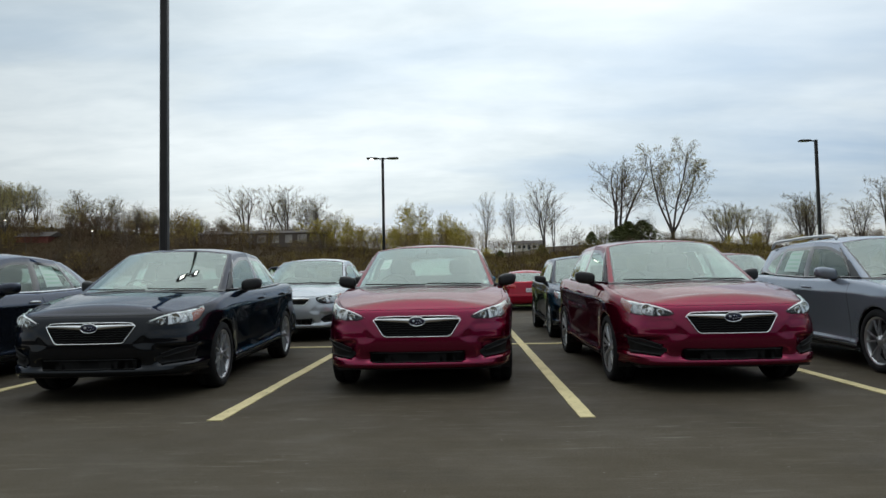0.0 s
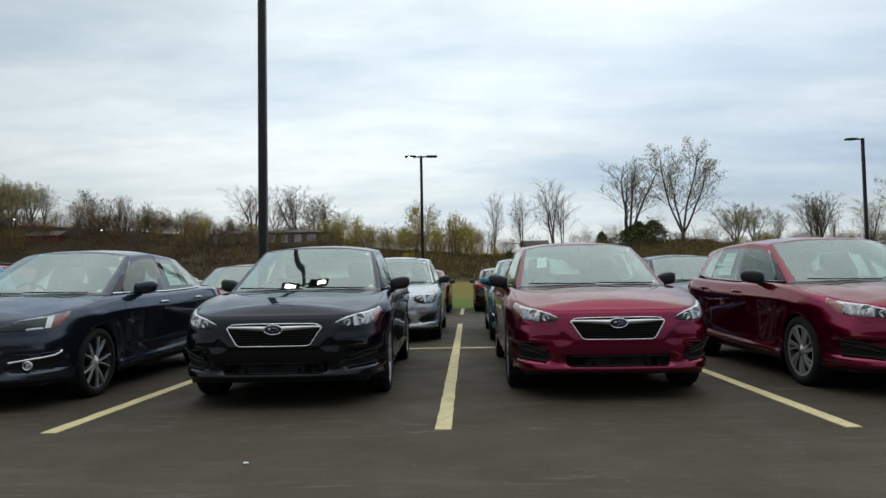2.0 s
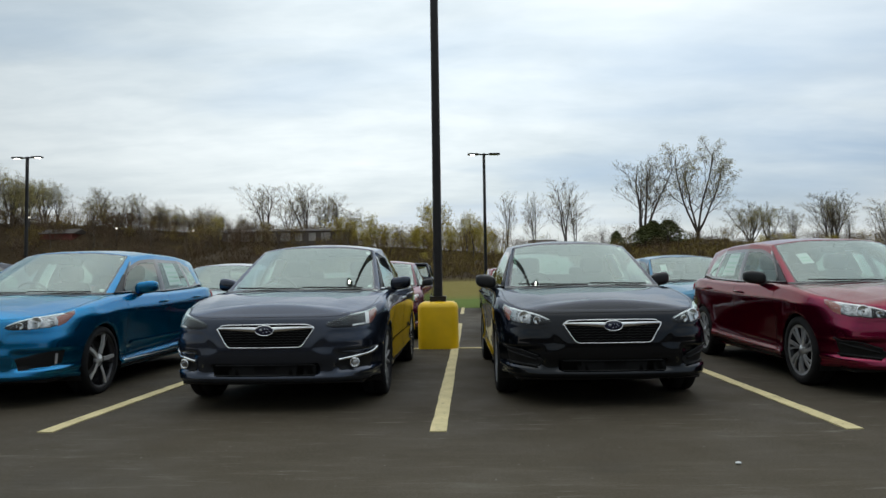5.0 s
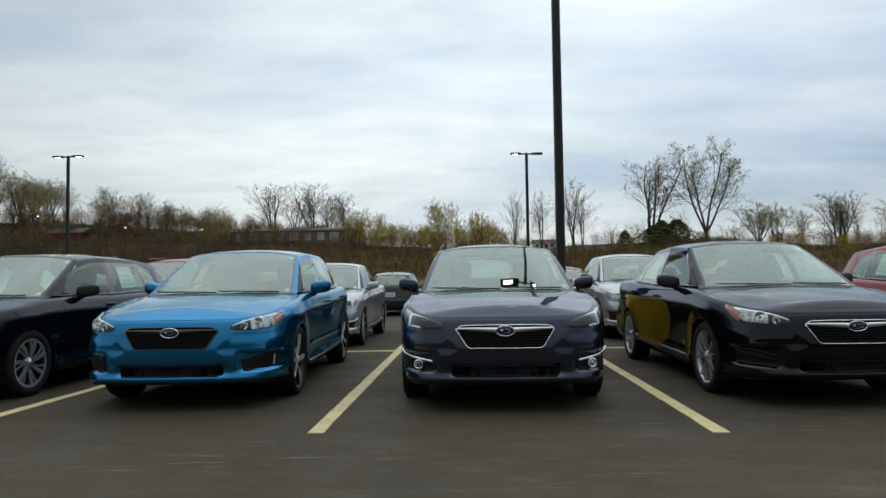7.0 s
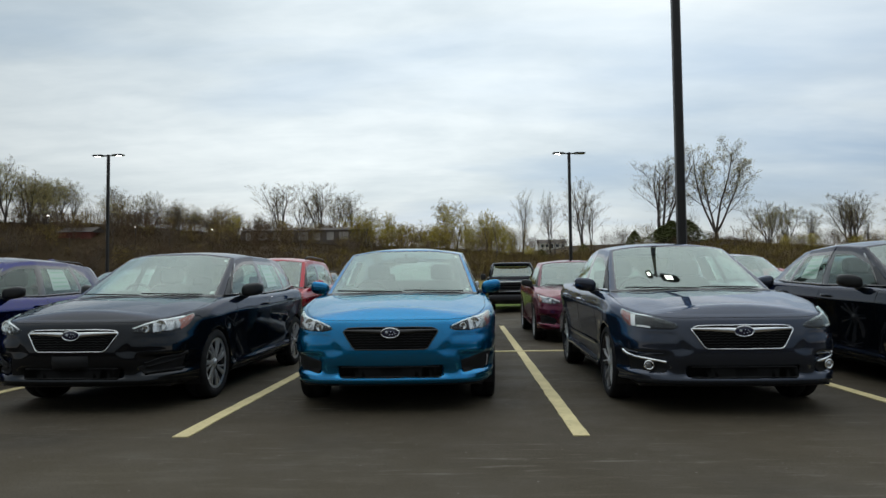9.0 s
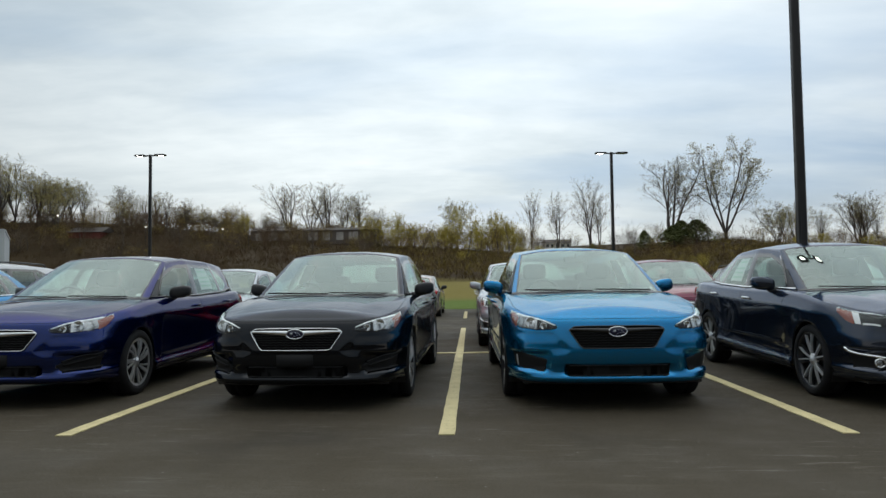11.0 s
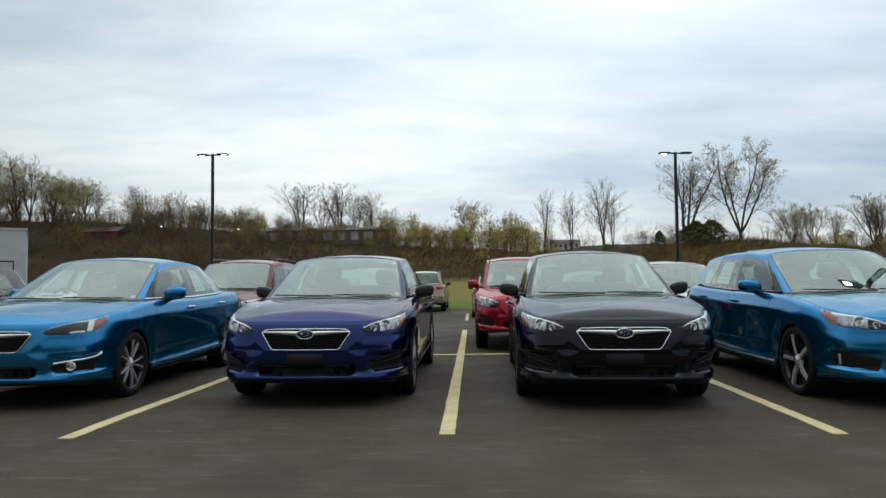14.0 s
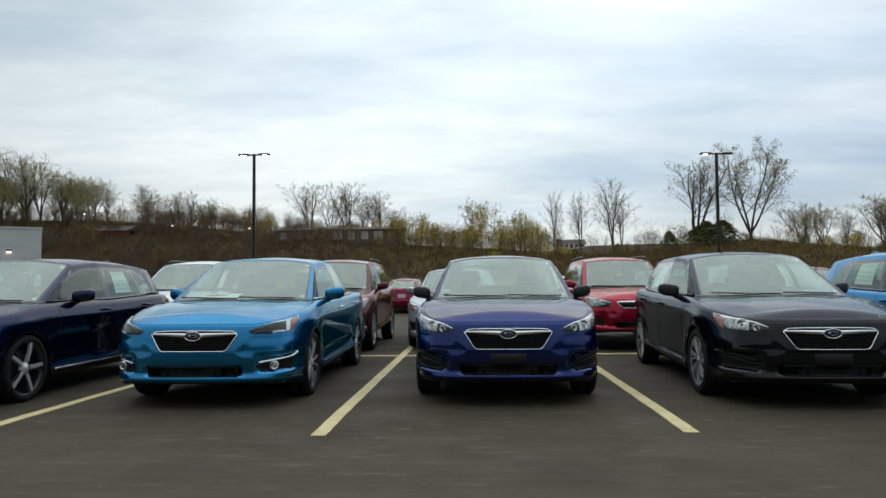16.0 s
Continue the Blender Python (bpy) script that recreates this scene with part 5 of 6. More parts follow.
for k in range(-13, 7):
    x = k * STALL + {2: -.18, 1: -.035, -4: .02, -5: .07, -6: .17}.get(k, 0.0)
    near = {1: 4.89, 0: 4.94, -1: 4.95, -5: 4.89}.get(k, 5.01)
    tagged(put("stall_line", slab("stall_line", x - .055, x + .055, near, 16.6), STRIPE), "cream-yellow painted stall line, slightly worn", "road marking", "stall lines of the double row")
    tagged(put("stall_line", slab("stall_line", x - .055, x + .055, 21.3, 26.4), STRIPE), "cream-yellow painted stall line, slightly worn", "road marking", "stall lines of the far row")
tagged(put("centre_line", slab("centre_line", -13.06 * STALL, 6.06 * STALL, 10.62, 10.72, .010), STRIPE), "thin cream-yellow line between two parking rows", "road marking")


# ---- lamp posts ----
POLE = material("dark_bronze_pole", (0.022, 0.020, 0.020), 0.45, 0.4, var=0.2, scale=5)
YELLOW = material("yellow_plastic_cover", (0.80, 0.50, 0.005), 0.42, var=0.08, scale=4, bump=0.05, bump_scale=40)
LED = material("lit_led_panel", (0.9, 0.9, 0.88), 0.4, emit=(1.0, 0.96, 0.90), strength=12.0)
LEDOFF = material("dim_led_panel", (0.5, 0.5, 0.48), 0.4)
CONCRETE = material("concrete", (0.33, 0.32, 0.30), 0.85, var=0.15, scale=6, bump=0.2, bump_scale=40)


def rounded_post(w, h, r, n=6):
    """A square post with rounded upright corners and a rounded top."""
    rings = [(0.0, 0.0), (0.0, h - r)] + [(r * (1 - math.cos(a)), h - r + r * math.sin(a)) for a in np.linspace(0, math.pi / 2, 6)[1:]]
    v, m = [], 4 * n
    for ins, z in rings:
        s, rr = w / 2 - ins, max(.004, r - ins)
        for q in range(4):
            for i in range(n):
                a = math.pi / 2 * (q + i / (n - 1))
                cx, cy = [(1, 1), (-1, 1), (-1, -1), (1, -1)][q]
                v.append(Vector((cx * (s - rr) + rr * math.cos(a), cy * (s - rr) + rr * math.sin(a), z)))
    f = [(k * m + i, k * m + (i + 1) % m, (k + 1) * m + (i + 1) % m, (k + 1) * m + i) for k in range(len(rings) - 1) for i in range(m)]
    f.append(tuple((len(rings) - 1) * m + i for i in range(m)))
    return v, f


def lamp_post(x, y, height, heads, cover, label, turn=0.0):
    root = tagged(new("lamp_post"), label, "lamp post", "parking lot lamp posts")
    z0 = land(x, y) if y > 26.6 else 0.0
    height -= z0
    foot = .62 if cover else .12
    if cover:
        c = rounded_post(.60, .70, .10)
        put("base_cover", mesh_of("base_cover", *c), YELLOW, root, "bright yellow rounded plastic base cover")
    else:
        put("footing", mesh_of("footing", *rounded_post(.5, .35, .03)), CONCRETE, root)
    s = .068
    shaft = []
    for z, k in ((foot, 1.0), (height, .86)):
        for a in range(16):
            q = 2 * math.pi * (a + .5) / 16
            m = max(abs(math.cos(q)), abs(math.sin(q)))
            shaft.append(Vector((s * k * math.cos(q) / m * (.98 if a % 2 else 1), s * k * math.sin(q) / m, z)))
    put("shaft", mesh_of("shaft", shaft, [(i, (i + 1) % 16, 16 + (i + 1) % 16, 16 + i) for i in range(16)] + [tuple(range(16, 32))], False), POLE, root)
    put("collar", mesh_of("collar", *block(-.12, .12, -.12, .12, foot - .06, foot + .16), False), POLE, root)
    for sgn, lit in heads:
        head = put("lamp_head", mesh_of("lamp_head", *merge(lump((sgn * .47, 0, height - .03), (.50, .30, .075), .35), tube([(sgn * .03, 0, height - .05), (sgn * .25, 0, height - .035)], .032, 8))), POLE, root)
        put("led_panel", mesh_of("led_panel", *block(sgn * .50 - .10, sgn * .50 + .10, -.07, .07, height - .078, height - .060), False), LED if lit else LEDOFF, head, "lit white panel" if lit else "")
    root.matrix_basis = pose(x, y, z0, 0, 0, turn)
    return root


lamp_post(-2.99, 10.87, 7.0, ((-1, True), (1, True)), True, "tall dark lamp post with a bright yellow base cover", 0)
lamp_post(-1.76, 30.66, 6.62, ((-1, True), (1, False)), False, "dark two-armed lamp post with one lit head", 4)
lamp_post(-22.4, 30.58, 6.90, ((-1, True), (1, True)), False, "dark two-armed lamp post with both heads lit", -4)
lamp_post(16.96, 29.67, 6.75, ((-1, False),), False, "dark one-armed lamp post beside the far lawn", 0)


# ---- parked cars ----
ROW1, ROW2, ROW3 = "front row of parked cars", "second row of parked cars", "far row of parked cars"


def parked(x, y, turn):
    """The pose of a car whose nose is at x, y, on the lot's slight fall."""
    back = y + 4 * math.cos(radians(turn))
    fall = math.degrees(math.atan2(lot_z(x, back) - lot_z(x, y), 4.0))
    return pose(x, y, lot_z(x, y), fall, 0, 0) @ pose(0, 0, 0, 0, 0, turn)


def pickup_truck(place, label, group):
    """A boxy pickup, nose towards the aisle."""
    root = tagged(new("pickup_truck"), label, "pickup truck", group)
    P = lambda name, geo, mat, parent=root, smooth=True: put(name, mesh_of(name, *geo, smooth), mat, parent)
    P("hood", lump((0, .62, .92), (1.86, 1.35, .52), .28, 28, 14), BLACK)
    P("fender", lump((0, .75, .72), (1.98, 1.45, .62), .25, 28, 14), BLACK)
    P("cab", merge(lump((0, 2.45, 1.02), (1.94, 2.3, .62), .22, 28, 12)), BLACK)
    P("roof", lump((0, 2.55, 1.78), (1.50, 1.55, .16), .35, 24, 10), BLACK)
    for sx in (1, -1):
        P("roof_pillar", tube([(sx * .84, 1.42, 1.28), (sx * .72, 1.90, 1.76)], .045, 6), BLACK)
        P("roof_pillar", tube([(sx * .84, 3.42, 1.28), (sx * .72, 3.25, 1.76)], .06, 6), BLACK)
        P("side_window", ([Vector(p) for p in ((sx * .86, 1.46, 1.28), (sx * .86, 3.4, 1.28), (sx * .74, 3.24, 1.75), (sx * .74, 1.9, 1.75))], [(0, 1, 2, 3)]), GLASS, root, False)
        P("door_mirror", lump((sx * 1.12, 1.72, 1.30), (.20, .12, .24), .4), PLASTIC)
        P("headlamp", lump((sx * .76, .01, .93), (.30, .16, .22), .35), FACETS)
        P("fog_lamp", lump((sx * .62, -.06, .50), (.14, .08, .11), .7), BULB)
        for wy in (.90, 4.35):
            w = put("wheel", wheel_meshes("twin")["rim"], ALLOY, root)
            w.matrix_local = pose(sx * .82, wy, .385, 0, 0, 0 if sx > 0 else 180) @ Matrix.Diagonal((1.1, 1.21, 1.21, 1))
            put("tyre", wheel_meshes("twin")["tyre"], TYRE, w)
            put("spokes", wheel_meshes("twin")["face"], ALLOY, w)
    P("windshield", ([Vector(p) for p in ((-.84, 1.44, 1.28), (.84, 1.44, 1.28), (.70, 1.92, 1.75), (-.70, 1.92, 1.75))], [(0, 1, 2, 3)]), GLASS, root, False)
    P("cab_lining", lump((0, 2.5, 1.2), (1.5, 1.6, .5), .4), TRIMDARK)
    grille = P("grille", block(-.58, .58, -.07, .1, .78, 1.08), GAP, root, False)
    for zz in (.83, .93, 1.03):
        P("grille_bar", block(-.56, .56, -.10, -.06, zz - .022, zz + .018), DARKALLOY, grille, False)
    P("grille_frame", tube([(-.60, -.08, .76), (.60, -.08, .76), (.60, -.08, 1.10), (-.60, -.08, 1.10)], .022, 8, True), SATIN, grille)
    P("front_bumper", lump((0, -.05, .52), (1.94, .30, .24), .3, 28, 10), DARKALLOY)
    P("valance", lump((0, .10, .38), (1.75, .35, .16), .4), PLASTIC)
    P("bed", merge(block(-.96, .96, 3.55, 5.4, .55, 1.22)), BLACK, root, False)
    P("underbody", block(-.7, .7, .3, 5.2, .30, .60), PLASTIC, root, False)
    root.matrix_basis = place
    return root


# front row
car("hatch", "premium", GREYBLUE, parked(6.79, 5.97, 0), "silver-grey hatchback with roof rails and alloy wheels", ROW1, rails=SATIN, papers=("label", "tag"), mirror="body")
car("hatch", "base", RED, parked(4.11, 5.80, 1), "dark red hatchback with black mirrors and wheel covers", ROW1, papers=("label", "tag"))
car("hatch", "base", RED, parked(1.42, 5.94, 0), "dark red hatchback with a white sheet on its windscreen", ROW1, papers=("label", "tag", "screen"))
car("sedan", "premium", BLACK, parked(-1.39, 5.73, 1.5), "glossy black sedan with silver twin-spoke alloy wheels", ROW1, papers=("label", "tag"))
car("sedan", "limited", NAVY, parked(-4.13, 5.64, 0), "blue-grey sedan with round fog lamps and chrome handles", ROW1, papers=("label", "tag"), moulding=True)
car("hatch", "sport", TURQ, parked(-6.86, 5.80, 1.2), "bright turquoise hatchback with black grille and dark wheels", ROW1, papers=("label", "tag"), moulding=True)
car("hatch", "base", BLACK, parked(-9.50, 5.84, -1.8), "black hatchback with wheel covers and empty plate bracket", ROW1, papers=("label", "tag"), bracket=True)
car("hatch", "base", VIOLET, parked(-12.20, 6.0, -.4), "violet-blue hatchback with black mirrors and plate bracket", ROW1, papers=("label", "tag"), bracket=True)
car("sedan", "limited", TURQ, parked(-14.98, 5.90, 0), "turquoise sedan with fog lamps and a paper on its dash", ROW1, papers=("label", "tag", "dash"), moulding=True)
car("hatch", "sport", DEEPBLUE, parked(-17.64, 5.45, 0), "deep blue hatchback with five-spoke machined wheels", ROW1, papers=("label", "tag"))
# second row, also nose towards the aisle
car("sedan", "base", MAROON, parked(6.85, 11.1, 0), "dark red sedan behind the silver-grey hatchback", ROW2, papers=("tag",))
car("hatch", "base", BLACK, parked(4.15, 11.0, 0), "black hatchback behind the dark red hatchback", ROW2, papers=("tag",))
car("hatch", "limited", STEELBLUE, parked(1.42, 11.15, 0), "steel-blue hatchback with a white sheet on its windscreen", ROW2, papers=("tag", "screen"))
car("sedan", "premium", SILVER, parked(-1.21, 11.6, 0), "silver sedan with large headlamps and alloy wheels", ROW2, papers=("tag",), older=True, scale=1.05)
car("sedan", "premium", PLUM, parked(-4.22, 11.75, 0), "dark red sedan parked beside the yellow post base", ROW2, papers=("tag",))
car("sedan", "limited", SILVER, parked(-7.05, 10.98, 0), "silver sedan with body-coloured mirrors and fog lamps", ROW2, papers=("tag",))
car("suv", "base", BRIGHTRED, parked(-9.85, 11.0, 0), "bright red small crossover with dark roof rails", ROW2, "crossover", rails=PLASTIC, papers=("tag",), mirror="body", older=True, scale=.975)
car("sedan", "premium", SILVER, parked(-12.80, 11.5, 0), "pale silver sedan behind the violet-blue hatchback", ROW2, papers=("tag",), mirror="body")
car("suv", "premium", MAROON, parked(-15.10, 10.95, 0), "dark red crossover with roof rails", ROW2, "crossover", rails=PLASTIC, papers=("tag",), mirror="body", older=True)
car("suv", "premium", WHITE, parked(-17.85, 11.0, 0), "white crossover with black roof rails", ROW2, "crossover", rails=PLASTIC, papers=("tag",), mirror="body")
# far row, mostly tail towards the camera's aisle
car("sedan", "base", BRIGHTRED, parked(3.95, 26.5, 180), "bright red sedan seen from its tail, far row", ROW3, far=True, plate=True, scale=.92)
car("hatch", "premium", DARKBROWN, parked(1.28, 26.9, 180), "dark brown hatchback with roof rails seen from its tail", ROW3, rails=PLASTIC, far=True, plate=True)
car("sedan", "base", RED, parked(-1.25, 26.5, 180), "dark red sedan seen from its tail", ROW3, far=True, plate=True)
pickup_truck(parked(-4.68, 23.4, 0) @ Matrix.Diagonal((.93, .93, .92, 1)), "black pickup truck with a broad chrome grille", ROW3)
car("hatch", "base", DARKGREY, parked(-6.9, 26.6, 180), "dark grey hatchback seen from its tail", ROW3, far=True, plate=True)
car("sedan", "base", CHAMPAGNE, parked(-9.9, 26.9, 180), "champagne-silver sedan seen from its tail", ROW3, far=True, plate=True)
car("suv", "base", TAN, parked(-12.8, 33.4, 180), "tan sport utility car seen from its tail", ROW3, "crossover", rails=PLASTIC, far=True, plate=True, scale=1.06)
car("sedan", "base", RED, parked(-15.5, 33.0, 180), "dark red sedan seen from its tail, beside grass", ROW3, far=True, plate=True)
car("suv", "base", SILVER, parked(-31.0, 26.4, 180), "pale grey car at the far lawn's edge", ROW3, far=True)
car("sedan", "base", WHITE, parked(-33.8, 26.4, 180), "white car at the far lawn's edge", ROW3, far=True)

# a scrap of pale litter on the drive lane
tagged(put("paper_scrap", mesh_of("paper_scrap", *lump((-1.08, 4.1, .008), (.034, .022, .012), .8, 10, 6)), PAPER), "small crumpled white paper scrap on the asphalt", "litter")


# ---- trees, brush, buildings beyond ----
BARK = material("grey_brown_bark", (0.075, 0.062, 0.052), 0.9, var=0.3, scale=3, bump=0.4, bump_scale=8)


def leaf_material(name, a, b, drift=0.0):
    """Colour that differs from piece to piece, and drifts in wide patches."""
    m = material(name, a, 0.8, spec=0.2)
    nt, p = nodes_of(m)
    g = nt.nodes.new("ShaderNodeNewGeometry")
    c = mix_node(nt, g.outputs["Random Per Island"], a, b)
    if drift:
        c = mix_node(nt, range_node(nt, noise_node(nt, .045, 5), .38, .66, 0, drift), c, (0.15, 0.125, 0.035))
        c = mix_node(nt, range_node(nt, noise_node(nt, .11, 5), .52, .72, 0, drift), c, (0.10, 0.048, 0.026))
    nt.links.new(c, p.inputs["Base Color"])
    return m


BUDS = leaf_material("pale_spring_buds", (0.30, 0.26, 0.095), (0.46, 0.40, 0.16))
TWIGS = leaf_material("dark_bare_twigs", (0.090, 0.068, 0.050), (0.145, 0.112, 0.082))
YELLOWGREEN = leaf_material("yellow_green_spring_leaves", (0.34, 0.285, 0.040), (0.52, 0.43, 0.080))
BROWNTWIG = leaf_material("brown_thicket_twigs", (0.088, 0.058, 0.034), (0.135, 0.090, 0.052))
OLIVETWIG = leaf_material("olive_thicket_twigs", (0.235, 0.170, 0.034), (0.345, 0.255, 0.058))
EVERGREEN = leaf_material("dark_evergreen_needles", (0.075, 0.092, 0.032), (0.150, 0.158, 0.058))
BRUSH = leaf_material("brown_brush", (0.050, 0.029, 0.014), (0.080, 0.046, 0.021), .3)
OLIVE = leaf_material("olive_brush", (0.175, 0.132, 0.030), (0.262, 0.192, 0.045), .4)


def limb(verts, faces, pts, r0, r1, sides):
    o, n = len(verts), len(pts)
    for i, p in enumerate(pts):
        t = (pts[min(i + 1, n - 1)] - pts[max(i - 1, 0)]).normalized()
        u = t.orthogonal().normalized()
        w = t.cross(u)
        r = r0 + (r1 - r0) * i / (n - 1)
        for k in range(sides):
            a = 2 * math.pi * k / sides
            verts.append(p + (u * math.cos(a) + w * math.sin(a)) * r)
    for i in range(n - 1):
        for k in range(sides):
            faces.append((o + i * sides + k, o + i * sides + (k + 1) % sides, o + (i + 1) * sides + (k + 1) % sides, o + (i + 1) * sides + k))


def tree_proto(name, seed, habit, leaf, leaves, label, size=.030):
    """A tree 10 m high: trunk and rising limbs, fine branchwork, and a thin spring crown."""
    rnd = random.Random(seed)
    tv, tf, wv, wf, lv, lf = [], [], [], [], [], []
    # tilt of the main limbs, their number, height of the fork, number of side shoots, angle of the shoots
    tilt0, stems, fork, kids, angle = {"vase": (.36, 4, .10, (10, 7, 6), .62), "round": (.60, 5, .17, (9, 7, 6), .80), "narrow": (.20, 3, .12, (12, 6, 5), .58),
                                       "sapling": (.05, 1, .02, (12, 3, 0), .70)}[habit]

    def wander(p, d, length, bend, n, lift):
        pts = [p]
        for i in range(n):
            d = (d + Vector((rnd.gauss(0, bend), rnd.gauss(0, bend), rnd.gauss(lift, bend)))).normalized()
            p = p + d * (length / n)
            pts.append(p)
        return pts, d

    def leafy(p, many):
        for _ in range(many):
            q = p + Vector((rnd.gauss(0, .13), rnd.gauss(0, .13), rnd.gauss(0, .13)))
            a, b = (Vector((rnd.gauss(0, 1), rnd.gauss(0, 1), rnd.gauss(0, 1))).normalized() * size for _ in (0, 1))
            o = len(lv)
            lv.extend([q - a * 1.2, q + b * 1.2, q + a * .8 - b * .8])
            lf.append((o, o + 1, o + 2))

    def sliver(pts, w0):
        o, w = len(wv), Vector((rnd.gauss(0, 1), rnd.gauss(0, 1), 0)).normalized() * w0
        for q in pts:
            wv.extend([q - w, q + w])
        for i in range(len(pts) - 1):
            wf.append((o + 2 * i, o + 2 * i + 1, o + 2 * i + 3, o + 2 * i + 2))

    def grow(p, d, length, r, level):
        n = (7, 4, 3, 2)[level]
        pts, _ = wander(p, d, length, (.07, .13, .20, .26)[level], n, (.06, .07, .03, -.02)[level])
        if level == 1 and habit == "sapling":
            sliver(pts, .02)
        elif level < 2:
            limb(tv, tf, pts, r, r * .22, (6, 4)[level])
        elif level == 2:
            limb(wv, wf, pts, max(r, .010), .005, 3)
        else:
            sliver(pts, .011)
        if level == 3 or not kids[level]:
            leafy(pts[-1], leaves)
            return
        for i in range(kids[level]):
            t = (.24 if level == 0 else .16) + (.75 if level == 0 else .83) * (i + rnd.random() * .7) / kids[level]
            j = min(int(t * n), n - 1)
            at = pts[j].lerp(pts[j + 1], t * n - j)
            ax = (pts[j + 1] - pts[j]).normalized()
            u = ax.orthogonal().normalized()
            az = 2.4 * i + rnd.uniform(-.5, .5)
            side = u * math.cos(az) + ax.cross(u) * math.sin(az)
            an = angle * rnd.uniform(.65, 1.15)
            grow(at, ax * math.cos(an) + side * math.sin(an), length * rnd.uniform(.34, .50) * (1.20 - .62 * t), max(.012, r * (1 - .7 * t) * .45), level + 1)
        leafy(pts[-1], leaves)

    h0 = 10 * fork
    start = Vector((0, 0, -.3))
    if fork > .05:
        pts, _ = wander(Vector((0, 0, -.6)), Vector((0, 0, 1)), h0 + .6, .04, 4, .1)
        limb(tv, tf, pts, .19, .14, 7)
        start = pts[-1]
    for i in range(stems):
        az = 2 * math.pi * (i + rnd.random() * .7) / stems
        tl = tilt0 * rnd.uniform(.35, 1.0)
        d = Vector((math.cos(az) * math.sin(tl), math.sin(az) * math.sin(tl), math.cos(tl)))
        off = Vector((math.cos(az), math.sin(az), 0)) * .05
        grow(start + off + Vector((0, 0, rnd.uniform(-.5, .1) if fork > .05 else 0)), d, (10 - h0) * rnd.uniform(.78, 1.0), .09 if habit == "sapling" else .105, 0)
    top = max(p.z for p in wv)
    for part_v in (tv, wv, lv):
        for p in part_v:
            p *= 10 / top
    root = tagged(new(name), label, "tree", "trees on the far bank")
    put("trunk", mesh_of("trunk", tv, tf), BARK, root)
    tagged(put("branchwork", mesh_of("branchwork", wv, wf, False), TWIGS, root), kind="stuff")
    tagged(put("crown", mesh_of("crown", lv, lf, False), leaf, root), kind="stuff")
    return root


def evergreen_proto(seed):
    rnd = random.Random(seed)
    v, f = [], []
    for i in range(3000):
        z = rnd.uniform(.05, 1) ** .8
        az = rnd.uniform(0, 2 * math.pi)
        rad = .52 * (1 - z ** 2.0) * rnd.uniform(.4, 1) * (.78 + .30 * math.sin(5 * az + 9 * z) * math.sin(17 * z + az)) + .03
        p = Vector((math.cos(az) * rad * 10, math.sin(az) * rad * 10, z * 10))
        o = len(v)
        for _ in range(3):
            v.append(p + Vector((rnd.gauss(0, .26), rnd.gauss(0, .26), rnd.gauss(0, .20))))
        f.append((o, o + 1, o + 2))
    root = tagged(new("evergreen_tree"), "dark green evergreen tree on the far bank", "tree", "trees on the far bank")
    put("trunk", mesh_of("trunk", *tube([(0, 0, -.5), (0, 0, 5), (0, 0, 9)], [.25, .15, .04], 6)), BARK, root)
    put("crown", mesh_of("crown", v, f, False), EVERGREEN, root)
    return root


def thicket_proto(name, seed, twig, leaf, label, leafy=2, big=1.0):
    """A dense many-stemmed thicket 10 m high: crossing twigs and a haze of small leaves."""
    rnd = random.Random(seed)
    lobes = [(rnd.uniform(-2.6, 2.6), rnd.uniform(-2.6, 2.6), rnd.uniform(5.0, 9.2), rnd.uniform(1.4, 2.6)) for _ in range(6)]
    wv, wf, lv, lf = [], [], [], []
    for lx, ly, lz, r in lobes:
        p = Vector((lx * .45, ly * .45, -.4))
        limb(wv, wf, [p, p.lerp(Vector((lx, ly, lz)), .5) + Vector((rnd.gauss(0, .3), rnd.gauss(0, .3), 0)), Vector((lx, ly, lz + .4))], .09, .03, 4)
    for i in range(440):
        lx, ly, lz, r = lobes[i % 6]
        d = Vector((rnd.gauss(0, 1), rnd.gauss(0, 1), rnd.gauss(.2, 1))).normalized()
        q = Vector((lx, ly, lz)) + d * r * rnd.uniform(.1, 1.0) ** .7
        q.z -= rnd.random() ** 2 * lz * .85
        g = (d * .7 + Vector((rnd.gauss(0, .35), rnd.gauss(0, .35), .9))).normalized() * rnd.uniform(.5, 1.5)
        w = g.cross(Vector((rnd.gauss(0, 1), rnd.gauss(0, 1), rnd.gauss(0, .3)))).normalized() * rnd.uniform(.018, .04)
        o = len(wv)
        wv.extend([q - w, q + w, q + g * .6 + w * .7, q + g])
        wf.append((o, o + 1, o + 2, o + 3))
        for _ in range(leafy):
            c = q + g * rnd.uniform(.2, 1.1) + Vector((rnd.gauss(0, .2), rnd.gauss(0, .2), rnd.gauss(0, .2)))
            a, b = (Vector((rnd.gauss(0, 1), rnd.gauss(0, 1), rnd.gauss(0, 1))).normalized() * rnd.uniform(.06, .14) * big for _ in (0, 1))
            o = len(lv)
            lv.extend([c - a, c + b, c + a * .6 - b * .6])
            lf.append((o, o + 1, o + 2))
    root = tagged(new(name), label, "shrub", "thickets on the far bank")
    tagged(put("branchwork", mesh_of("branchwork", wv, wf, False), twig, root), kind="stuff")
    tagged(put("crown", mesh_of("crown", lv, lf, False), leaf, root), kind="stuff")
    return root


